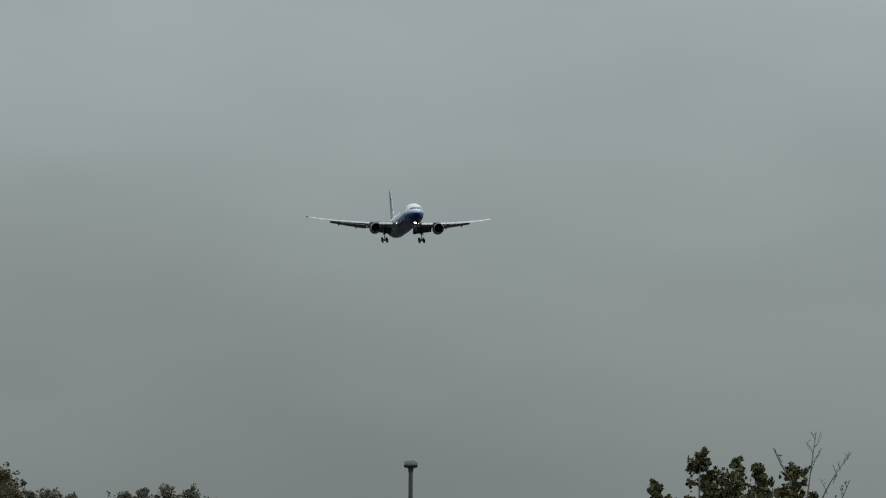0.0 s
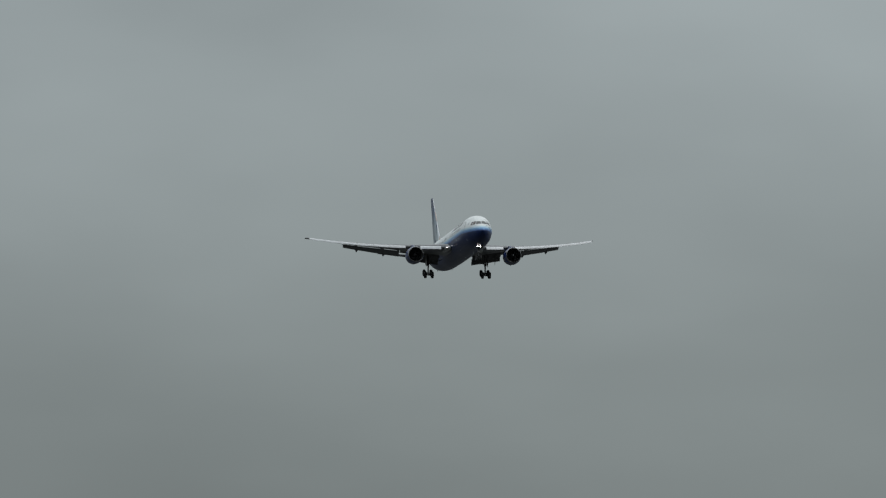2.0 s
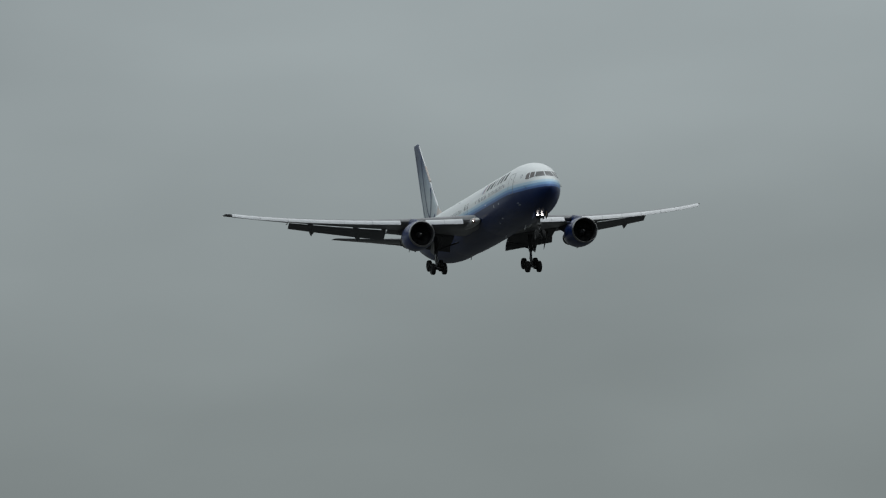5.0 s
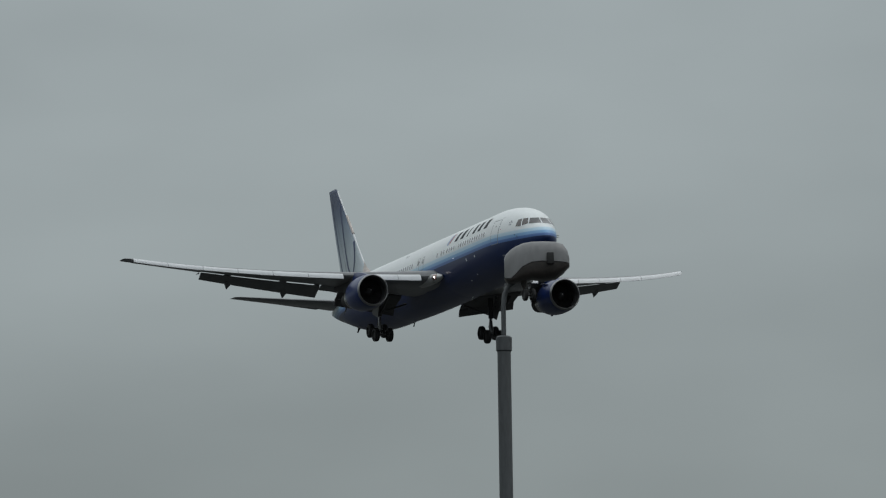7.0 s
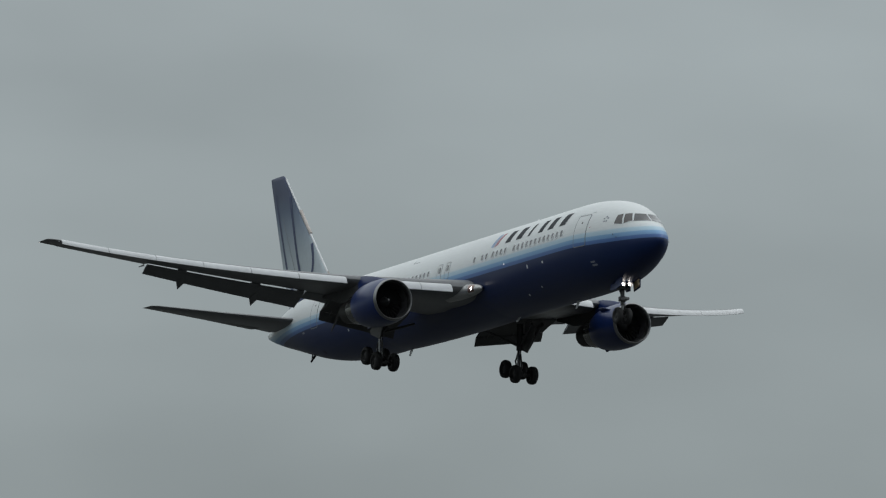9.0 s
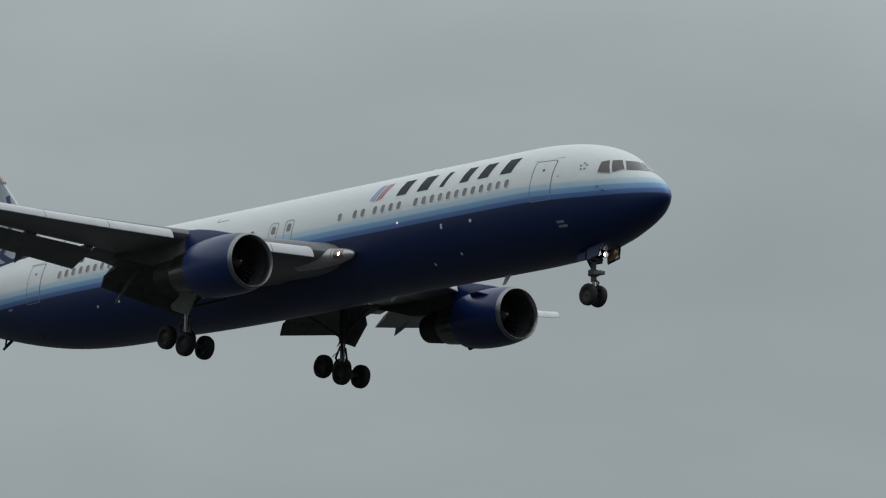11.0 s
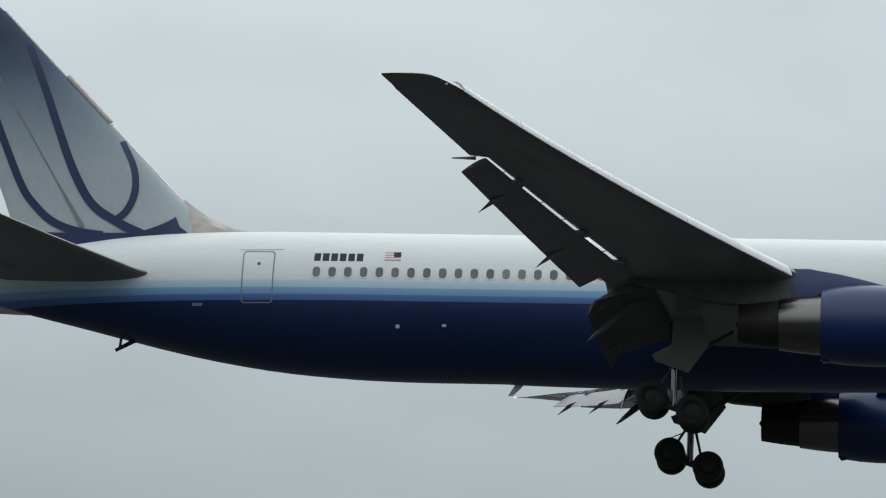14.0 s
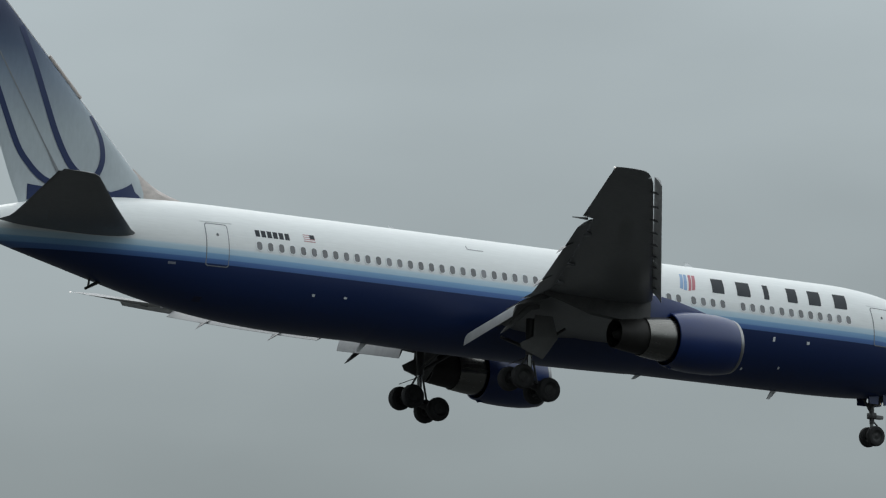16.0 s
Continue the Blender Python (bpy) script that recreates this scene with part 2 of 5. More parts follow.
M = {
    "hull": livery(),
    "fin": fin_paint(),
    "stripe": mat("fin_stripe_blue", (0.006, 0.020, 0.085), 0.42, coat=0.04, vary=0.05),
    "navy": mat("cowl_navy", (0.0028, 0.0185, 0.102), 0.36, coat=0.15, vary=0.12, scale=1.2, streak=(0.4, 1, 1)),
    "white": mat("white_paint", (0.72, 0.74, 0.75), 0.35, coat=0.2, vary=0.07, scale=0.8),
    "wing": mat("wing_grey", (0.158, 0.162, 0.168), 0.42, coat=0.1, vary=0.14, scale=0.7, fine=9.0, streak=(0.4, 1.2, 1)),
    "flap": mat("flap_grey", (0.30, 0.305, 0.31), 0.45, vary=0.14, scale=1.3, streak=(0.4, 2, 1)),
    # dark grey flap bodies and boom; on the pylon tail it stands for shade
    "underwing": mat("underwing_dark", (0.085, 0.085, 0.085), 0.7, vary=0.3, scale=2.0),
    "slat": mat("slat_pale_paint", (0.64, 0.65, 0.66), 0.38, metal=0.0, vary=0.08, scale=1.5),
    "lip": mat("inlet_lip_metal", (0.28, 0.283, 0.286), 0.38, metal=1.0, vary=0.08, scale=3.0),
    "sleeve": mat("reverser_metal", (0.175, 0.172, 0.162), 0.24, metal=1.0, vary=0.2, scale=2.0, streak=(0.3, 1.5, 1.5)),
    "core": mat("burnt_core_metal", (0.030, 0.028, 0.026), 0.55, metal=0.5, vary=0.3, scale=3.0),
    # duct, blades and spinner near black: the inlet's shade is in their colour
    "duct": mat("inlet_duct_shade", (0.045, 0.045, 0.048), 0.5, vary=0.12, scale=2.0),
    "blade": mat("fan_blade_shade", (0.006, 0.006, 0.0065), 0.85, metal=0.0, vary=0.1),
    "spinner": mat("spinner_shade", (0.018, 0.018, 0.019), 0.6, vary=0.1),
    "mark": mat("spinner_mark_white", (0.45, 0.45, 0.45), 0.5, vary=0.05),
    "tyre": mat("tyre_rubber", (0.013, 0.013, 0.0135), 0.8, vary=0.25, scale=4.0, bump=0.2),
    "rim": mat("wheel_rim_grey", (0.018, 0.018, 0.018), 0.55, metal=0.2, vary=0.2, scale=6.0),
    "strut": mat("gear_strut_grey", (0.055, 0.055, 0.055), 0.45, metal=0.2, vary=0.25, scale=3.0),
    "chrome": mat("oleo_chrome", (0.20, 0.20, 0.20), 0.15, metal=1.0, vary=0.05),
    "gdoor": mat("gear_door_grey", (0.16, 0.16, 0.157), 0.5, vary=0.2, scale=1.5),
    "tan": mat("gear_bay_tan", (0.42, 0.33, 0.20), 0.6, vary=0.15, scale=4.0),
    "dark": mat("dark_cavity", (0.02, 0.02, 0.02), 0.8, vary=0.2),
    "glass": pane_material("cabin_glass", (0.058, 0.061, 0.066), 2.4),
    "trim": mat("window_trim", (0.69, 0.72, 0.73), 0.35, vary=0.05),
    "cockpit": mat("windshield_glass", (0.03, 0.03, 0.032), 0.12, coat=1.0, vary=0.2, scale=1.2),
    "cockpit_side": mat("side_glass_brown", (0.075, 0.066, 0.063), 0.1, coat=0.5, vary=0.2, scale=1.2),
    "seam": mat("door_seam_grey", (0.20, 0.215, 0.23), 0.5, vary=0.1),
    "letter": mat("lettering_slate", (0.016, 0.021, 0.028), 0.7, vary=0.08),
    "red": mat("emblem_red", (0.38, 0.085, 0.11), 0.35, coat=0.2, vary=0.05),
    "flagred": mat("flag_faded_red", (0.42, 0.25, 0.25), 0.4, vary=0.05),
    "stencil": mat("stencil_grey", (0.24, 0.26, 0.30), 0.5, vary=0.25, scale=14.0),
    "blue": mat("emblem_blue", (0.17, 0.30, 0.50), 0.35, coat=0.2, vary=0.05),
    "lampglow": mat("landing_light_glow", (0.9, 0.88, 0.85), 0.3, emit=20.0),
    "landglow": mat("root_light_glow", (0.9, 0.88, 0.85), 0.3, emit=20.0),
    "tipglow": mat("tip_light_glow", (0.9, 0.9, 0.9), 0.3, emit=0.7),
    "lampcover": mat("light_window_glass", (0.30, 0.20, 0.17), 0.12, coat=1.0, metal=0.6, vary=0.1),
    "glove": mat("root_fairing_metal", (0.52, 0.52, 0.51), 0.38, metal=0.75, vary=0.1, scale=1.5, streak=(0.4, 1, 1)),
    "belly": mat("belly_fairing_navy", (0.009, 0.013, 0.05), 0.5, vary=0.2, scale=0.9, streak=(0.3, 1, 1)),
    "dorsal": mat("dorsal_fillet_tan", (0.50, 0.45, 0.42), 0.5, vary=0.2, scale=2.5, streak=(1, 1, 2)),
    "apu": mat("tailcone_metal", (0.3, 0.29, 0.27), 0.4, metal=0.6, vary=0.2),
    "grass": mat("grass_ground", (0.024, 0.026, 0.025), 0.9, vary=0.35, scale=0.05, fine=1.5, bump=0.3),
    "bark": mat("bark", (0.155, 0.145, 0.13), 0.85, vary=0.3, scale=3.0, bump=0.4),
    "steel": mat("galvanised_column", (0.065, 0.07, 0.073), 0.55, metal=0.2, vary=0.2, scale=3.0, streak=(1, 1, 0.2)),
    "housing": mat("lantern_housing_grey", (0.165, 0.165, 0.166), 0.42, vary=0.12, scale=4.0, fine=22.0, streak=(1, 1, 0.35)),
    "bowl": mat("lantern_bowl_dirty", (0.036, 0.03, 0.027), 0.45, coat=0.1, vary=0.3, scale=7.0),
}


def leaf_material(name, a, b):
    m = mat(name, a, 0.6, vary=0.2, scale=3.0)
    nt = m.node_tree
    N, L = nt.nodes.new, nt.links.new
    bs = nt.nodes["Principled BSDF"]
    stain = bs.inputs["Base Color"].links[0].from_node
    g, ramp = N("ShaderNodeNewGeometry"), N("ShaderNodeValToRGB")
    ramp.color_ramp.elements[0].color, ramp.color_ramp.elements[1].color = (*a, 1), (*b, 1)
    L(g.outputs["Random Per Island"], ramp.inputs[0])
    L(ramp.outputs[0], stain.inputs[0])
    bs.inputs["Specular IOR Level"].default_value = 0.15
    return m


M["leaf"] = leaf_material("autumn_leaf", (0.030, 0.046, 0.018), (0.105, 0.088, 0.036))
M["leaf_green"] = leaf_material("shrub_leaf", (0.075, 0.085, 0.055), (0.16, 0.15, 0.10))
M["leaf_brown"] = leaf_material("brown_leaf", (0.07, 0.06, 0.03), (0.15, 0.12, 0.065))

# ---- mesh tools ----


def part(name, bm, material, parent=None, label="", smooth=True, angle=40):
    """Links a bmesh as one mesh object under a thing or a part."""
    me = bpy.data.meshes.new(name)
    bmesh.ops.recalc_face_normals(bm, faces=bm.faces)
    if smooth:
        lim = radians(angle)
        for f in bm.faces:
            f.smooth = True
        for e in bm.edges:
            if len(e.link_faces) == 2 and e.calc_face_angle(0) > lim:
                e.smooth = False
    bm.to_mesh(me)
    bm.free()
    me.materials.append(M[material])
    ob = new(name, me)
    if parent:
        # thing > part > sub-part, no deeper
        ob.parent = parent.parent if parent.parent and parent.parent.parent else parent
    if label:
        tagged(ob, label)
    return ob


def thing(name, label, category, group="", kind=""):
    ob = new(name)
    return tagged(ob, label, category, group, kind)


def skin(rings, closed=True, cap=True, bm=None):
    """A surface through rings of equally many points."""
    bm = bm or bmesh.new()
    vs = [[bm.verts.new(p) for p in r] for r in rings]
    n = len(rings[0])
    for a, b in zip(vs, vs[1:]):
        for i in range(n if closed else n - 1):
            j = (i + 1) % n
            q = [a[i], a[j], b[j], b[i]]
            bm.faces.new(q)
    if cap and closed:
        bm.faces.new(vs[0][::-1])
        bm.faces.new(vs[-1])
    return bm


def spin(profile, n=40, centre=(0, 0, 0), cap=False, bm=None):
    """A body of revolution round the X axis: profile of (distance aft, radius)."""
    cx, cy, cz = centre
    rings = [[(cx - x, cy + r * math.sin(2 * math.pi * k / n), cz + r * math.cos(2 * math.pi * k / n)) for k in range(n)] for x, r in profile]
    return skin(rings, True, cap, bm)


def tube(a, b, r0, r1=None, n=14, bm=None):
    a, b = Vector(a), Vector(b)
    r1 = r0 if r1 is None else r1
    d = (b - a).normalized()
    u = d.cross(Vector((0, 0, 1)) if abs(d.z) < 0.9 else Vector((1, 0, 0))).normalized()
    v = d.cross(u)
    ring = lambda c, r: [c + (u * math.cos(2 * math.pi * k / n) + v * math.sin(2 * math.pi * k / n)) * r for k in range(n)]
    return skin([ring(a, r0), ring(b, r1)], True, True, bm)


def block(x0, x1, y0, y1, z0, z1, bevel=0.02, bm=None):
    """A box with bevelled edges; x runs aft."""
    b = bmesh.new()
    bmesh.ops.create_cube(b, size=1)
    for v in b.verts:
        v.co = Vector((-(x0 + x1) / 2 + v.co.x * (x1 - x0), (y0 + y1) / 2 + v.co.y * (y1 - y0), (z0 + z1) / 2 + v.co.z * (z1 - z0)))
    if bevel:
        bmesh.ops.bevel(b, geom=b.edges[:], offset=bevel, segments=2, affect="EDGES", profile=0.5)
    return b


def slab(points, depth):
    """A plate: a polygon of 3D points given a thickness vector."""
    bm = bmesh.new()
    d = Vector(depth)
    lo = [bm.verts.new(Vector(p)) for p in points]
    hi = [bm.verts.new(Vector(p) + d) for p in points]
    bm.faces.new(lo[::-1])
    bm.faces.new(hi)
    for i in range(len(points)):
        j = (i + 1) % len(points)
        bm.faces.new([lo[i], lo[j], hi[j], hi[i]])
    return bm


def smoothstep(a, b, x):
    t = min(max((x - a) / (b - a), 0), 1)
    return t * t * (3 - 2 * t)


# ---- the airliner; x runs forward from the nose tip, y to its left, z up ----
# distance aft, top, bottom, half width of the hull
HULL = [(0.11, -0.47, -0.53, 0.03), (0.16, -0.29, -0.67, 0.19), (0.30, -0.07, -0.85, 0.37), (0.60, 0.23, -1.11, 0.65), (1.08, 0.58, -1.43, 0.97),
        (1.57, 0.88, -1.67, 1.19), (1.97, 1.21, -1.83, 1.37), (2.36, 1.52, -1.97, 1.51), (2.75, 1.75, -2.10, 1.65), (3.24, 1.97, -2.23, 1.81),
        (4.02, 2.22, -2.39, 2.03), (5.0, 2.43, -2.55, 2.20), (6.2, 2.58, -2.64, 2.38), (7.5, 2.66, -2.68, 2.48), (9.0, 2.67, -2.70, 2.515),
        (36.5, 2.67, -2.70, 2.515), (38.5, 2.67, -2.66, 2.51), (40.0, 2.67, -2.58, 2.48), (41.5, 2.67, -2.46, 2.42), (43.25, 2.65, -2.23, 2.32),
        (45.3, 2.58, -1.86, 2.14), (47.3, 2.43, -1.40, 1.88), (49.4, 2.14, -0.89, 1.50), (51.4, 1.74, -0.42, 1.02), (53.0, 1.33, 0.0, 0.62), (54.0, 1.03, 0.32, 0.36)]
HX = np.array([h[0] for h in HULL])


def hull_at(xa):
    """Smooth hull numbers at a distance aft of the nose."""
    k = int(min(max(np.searchsorted(HX, xa) - 1, 0), len(HULL) - 2))
    x0, x1 = HX[k], HX[k + 1]
    s = (xa - x0) / (x1 - x0)
    out = []
    for j in (1, 2, 3):
        def slope(i):
            if i <= 0 or i >= len(HULL) - 1:
                i = min(max(i, 0), len(HULL) - 2)
                return (HULL[i + 1][j] - HULL[i][j]) / (HX[i + 1] - HX[i])
            h0, h1 = HX[i] - HX[i - 1], HX[i + 1] - HX[i]
            d0, d1 = (HULL[i][j] - HULL[i - 1][j]) / h0, (HULL[i + 1][j] - HULL[i][j]) / h1
            return 0.0 if d0 * d1 <= 0 else 2 * d0 * d1 / (d0 + d1)
        h = x1 - x0
        out.append((1 + 2 * s) * (1 - s) ** 2 * HULL[k][j] + s * (1 - s) ** 2 * h * slope(k) + s * s * (3 - 2 * s) * HULL[k + 1][j] + s * s * (s - 1) * h * slope(k + 1))
    return out


def hull_point(xa, phi, out=0.0):
    """A point of the hull, phi from the crown towards the left side, lifted outwards."""
    top, bot, w = hull_at(xa)
    c, h = (top + bot) / 2, (top - bot) / 2
    n = Vector((0, math.sin(phi) / w, math.cos(phi) / h)).normalized()
    return Vector((-xa, w * math.sin(phi), c + h * math.cos(phi))) + n * out


def hull_side(xa, z, side, out=0.0):
    """The point of the hull's flank at height z."""
    top, bot, w = hull_at(xa)
    c, h = (top + bot) / 2, (top - bot) / 2
    phi = math.acos(max(-1, min(1, (z - c) / h)))
    return hull_point(xa, side * phi, out)


def decal(outline_fn, nu, nv, side, out):
    """A thin patch that follows the flank: outline_fn(u, v) gives (distance aft, height)."""
    bm = bmesh.new()
    vs = [[bm.verts.new(hull_side(*outline_fn(u / nu, v / nv), side, out)) for v in range(nv + 1)] for u in range(nu + 1)]
    for i in range(nu):
        for j in range(nv):
            bm.faces.new([vs[i][j], vs[i + 1][j], vs[i + 1][j + 1], vs[i][j + 1]])
    return bm


def rounded(cx, cz, w, h, r, n=5):
    pts = []
    for sx, sz, a0 in ((1, 1, 0), (-1, 1, 90), (-1, -1, 180), (1, -1, 270)):
        for k in range(n):
            a = radians(a0 + 90 * k / (n - 1))
            pts.append((cx + sx * (w / 2 - r) + r * math.cos(a), cz + sz * (h / 2 - r) + r * math.sin(a)))
    if max(w, h) < 0.7:
        return pts
    # points along the long edges, so that they follow the curve of the hull
    out = []
    for i, p in enumerate(pts):
        q = pts[(i + 1) % len(pts)]
        m = 8 if (p[0] - q[0]) ** 2 + (p[1] - q[1]) ** 2 > 0.16 else 1
        out += [(p[0] + (q[0] - p[0]) * k / m, p[1] + (q[1] - p[1]) * k / m) for k in range(m)]
    return out


def flat_patch(pts, side, out, depth):
    """A polygon on the flank with a raised rim depth."""
    bm = bmesh.new()
    a = [bm.verts.new(hull_side(x, z, side, out)) for x, z in pts]
    b = [bm.verts.new(hull_side(x, z, side, out - depth)) for x, z in pts]
    bm.faces.new(a)
    for i in range(len(pts)):
        j = (i + 1) % len(pts)
        bm.faces.new([a[i], a[j], b[j], b[i]])
    return bm


def ring_patch(outer, inner, side, out):
    bm = bmesh.new()
    a = [bm.verts.new(hull_side(x, z, side, out)) for x, z in outer]
    b = [bm.verts.new(hull_side(x, z, side, out)) for x, z in inner]
    a2 = [bm.verts.new(hull_side(x, z, side, out - 0.02)) for x, z in outer]
    for i in range(len(outer)):
        j = (i + 1) % len(outer)
        bm.faces.new([a[i], a[j], b[j], b[i]])
        bm.faces.new([a2[i], a2[j], a[j], a[i]])
    return bm


def foil(n, thick, camber=0.015):
    """Aerofoil points (along the chord, up), from the trailing edge over the top and back below."""
    up, lo = [], []
    for k in range(n + 1):
        x = (1 - math.cos(math.pi * k / n)) / 2
        t = 5 * thick * (0.2969 * math.sqrt(x) - 0.126 * x - 0.3516 * x * x + 0.2843 * x ** 3 - 0.1015 * x ** 4)
        c = 4 * camber * x * (1 - x)
        up.append((x, c + t))
        lo.append((x, c - t))
    return up[::-1] + lo[1:-1]


def section(xle, y, zle, chord, twist, thick, cut=1.0, n=14, camber=0.015, start=0.0):
    """One wing section; twist raises the leading edge; cut shortens it behind."""
    pts = []
    ct, st = math.cos(radians(twist)), math.sin(radians(twist))
    for u, v in foil(n, thick, camber):
        u2 = start + u * (cut - start) if (cut < 1 or start > 0) else u
        if cut < 1:
            # thickness of the full section at that chord
            k = max(0.02, 1 - u2) / max(0.02, 1 - u * 0.999) if u > 0.6 else 1.0
            v = v * min(k, 2.2)
        pts.append((-(xle + chord * (u2 * ct + v * st)), y, zle + chord * (v * ct - u2 * st)))
    return pts


def wing_line(y):
    """Leading edge, trailing edge, height of the leading edge, twist and thickness of the wing at y."""
    le = 19.25 + (y - 2.5) * 0.682
    te = 29.55 + (y - 2.5) * 0.02 if y < 8.3 else 29.67 + (y - 8.3) * 0.394
    s = (y - 2.5) / 21
    zl = -0.98 + 0.065 * (y - 2.5) + 0.0031 * (y - 2.5) ** 2 + 0.10 * s ** 6 + 0.05 * max(s, 0) ** 10
    return le, te, zl, 2.6 - 6.2 * s - 2.2 * s ** 4 + 4.8 * max(s, 0) ** 10, 0.135 - 0.045 * min(1, s * 1.8)


SLAT = [(0.46, 0.175), (0.31, 0.155), (0.19, 0.095), (0.10, 0.01), (0.04, -0.09), (0.01, -0.18), (0.0, -0.215), (0.015, -0.235), (0.05, -0.215), (0.10, -0.14), (0.17, -0.06), (0.26, 0.02), (0.37, 0.095), (0.46, 0.155)]


def airliner():
    plane = thing("airliner", "white and navy twin-engine jet airliner with gear and flaps down", "airplane")
    # --- fuselage
    xs = sorted(set([h[0] for h in HULL] + [0.13, 0.22, 0.42, 0.82, 1.3, 1.75, 2.15, 2.55, 2.98, 3.6, 4.5, 5.6, 6.8, 8.2] + [9 + i * 2.5 for i in range(12)] + [37.5, 39.2, 40.8, 42.4, 44.3, 46.3, 48.3, 50.4, 52.2]))
    n = 72
    rings = [[hull_point(x, 2 * math.pi * k / n) for k in range(n)] for x in xs]
    fuselage = part("fuselage", skin(rings), "hull", plane, "white upper hull, light blue bands, navy lower hull", angle=60)
    part("tail_cone", spin([(0, 0.345), (0.25, 0.27), (0.3, 0.2), (0.1, 0.17)], 24, (-54.0, 0, 0.675)), "apu", fuselage, "bare metal exhaust at the tail end")
    # wing and body fairing under the belly
    bm, prev = bmesh.new(), None
    for k in range(25):
        x = 18.4 + 15.6 * k / 24
        f = math.sin(math.pi * k / 24) ** 0.6 if 0 < k < 24 else 0.0
        row = []
        for j in range(25):
            a = (j - 12) / 12
            row.append(bm.verts.new(hull_point(x, math.pi + a * 1.15, 0.12 * f * (1 - smoothstep(0.25, 1.0, abs(a))) - 0.012)))
        if prev:
            for j in range(24):
                bm.faces.new([prev[j], prev[j + 1], row[j + 1], row[j]])
        prev = row
    part("belly_fairing", bm, "hull", fuselage, "navy belly fairing")

    # --- cabin windows
    fore = [19.43, 18.37, 17.82, 16.97, 16.42, 15.87, 15.31] + [14.15 - 0.557 * i for i in range(12)]
    aft = [40.48 - 0.565 * i for i in range(27)]
    zs = 0.70
    for side in (-1, 1):
        pane = frame_ring = None
        for x in fore + aft:
            shared = 8.9 < x < 36.6
            if shared and pane is not None:
                for src, nm in ((pane, "cabin_window"), (frame_ring, "window_trim")):
                    ob = new(nm, src.data)
                    ob.parent = fuselage
                    ob.location.x = base - x
            else:
                a = part("cabin_window", flat_patch(rounded(x, zs, 0.27, 0.39, 0.12), side, 0.017, 0.03), "glass", fuselage)
                b = part("window_trim", ring_patch(rounded(x, zs, 0.37, 0.49, 0.17), rounded(x, zs, 0.27, 0.39, 0.12), side, 0.018), "trim", fuselage)
                if shared:
                    pane, frame_ring, base = a, b, x
        # exits over the wing
        for x in (24.22, 23.10):
            part("exit_window", flat_patch(rounded(x, zs + 0.02, 0.27, 0.39, 0.12), side, 0.017, 0.03), "glass", fuselage)
            part("overwing_exit", ring_patch(rounded(x, 0.55, 0.60, 1.10, 0.14), rounded(x, 0.55, 0.54, 1.04, 0.12), side, 0.010), "seam", fuselage)
        # passenger doors
        for x0, x1, z0, z1 in ((5.30, 6.49, -0.36, 1.50), (42.03, 43.15, -0.44, 1.50)):
            cx, w, cz, h = (x0 + x1) / 2, x1 - x0, (z0 + z1) / 2, z1 - z0

            def body(u, v, cx=cx, w=w, cz=cz, h=h):
                return cx + (u - 0.5) * (w - 0.05), cz + (v - 0.5) * (h - 0.05)
            door = part("passenger_door", decal(body, 6, 14, side, 0.010), "hull", fuselage)
            part("door_seam", ring_patch(rounded(cx, cz, w + 0.03, h + 0.03, 0.13, 8), rounded(cx, cz, w - 0.05, h - 0.05, 0.11, 8), side, 0.016), "seam", door)
            part("door_window", flat_patch(rounded(cx - 0.02, cz + 0.47, 0.13, 0.13, 0.06), side, 0.018, 0.01), "glass", door)
            part("door_handle", flat_patch(rounded(cx - 0.02, cz + 0.75, 0.26, 0.05, 0.02), side, 0.016, 0.01), "trim", door)
            part("rain_gutter", flat_patch([(cx - 0.85, z1 + 0.13), (cx + 0.75, z1 + 0.10), (cx + 0.75, z1 + 0.07), (cx - 0.85, z1 + 0.10)], side, 0.02, 0.02), "trim", fuselage)
            part("latch_panel", flat_patch(rounded(x0 - 0.28, cz + 0.30, 0.10, 0.55, 0.03), side, 0.006, 0.01), "trim", fuselage)
        # lettering blocks, slanted, above the windows
        for x0, x1 in ((15.75, 15.00), (14.33, 13.50), (12.78, 12.42), (11.42, 10.78), (10.19, 9.42), (8.69, 7.88)):
            w = x0 - x1 - 0.06

            def letter(u, v, x0=x0, w=w):
                return x0 + 0.02 - u * w - 0.17 * v, 1.22 + 0.74 * v
            part("lettering_bar", decal(letter, 3, 6, side, 0.008), "letter", fuselage, "slate lettering drawn as a plain slanted block")
        # striped emblem behind the lettering
        for u0, u1, col in ((0.0, 0.19, "blue"), (0.24, 0.43, "blue"), (0.54, 0.73, "red"), (0.78, 1.0, "red")):
            def emblem(u, v, u0=u0, u1=u1):
                q = u0 + (u1 - u0) * u
                return 17.62 - q * 0.86 - 0.30 * v, 1.24 + 0.76 * v - 0.10 * (abs(q - 0.5) < 0.5) * (1 - v) * (1 - abs(2 * q - 1))
            part("emblem_stripe", decal(emblem, 3, 6, side, 0.008), col, fuselage)
        # registration as bars, then the flag
        for i in range(6):
            part("registration_bar", flat_patch([(40.60 - i * 0.305, 1.14), (40.37 - i * 0.305, 1.14), (40.37 - i * 0.305, 1.45), (40.60 - i * 0.305, 1.45)], side, 0.008, 0.01), "letter", fuselage)
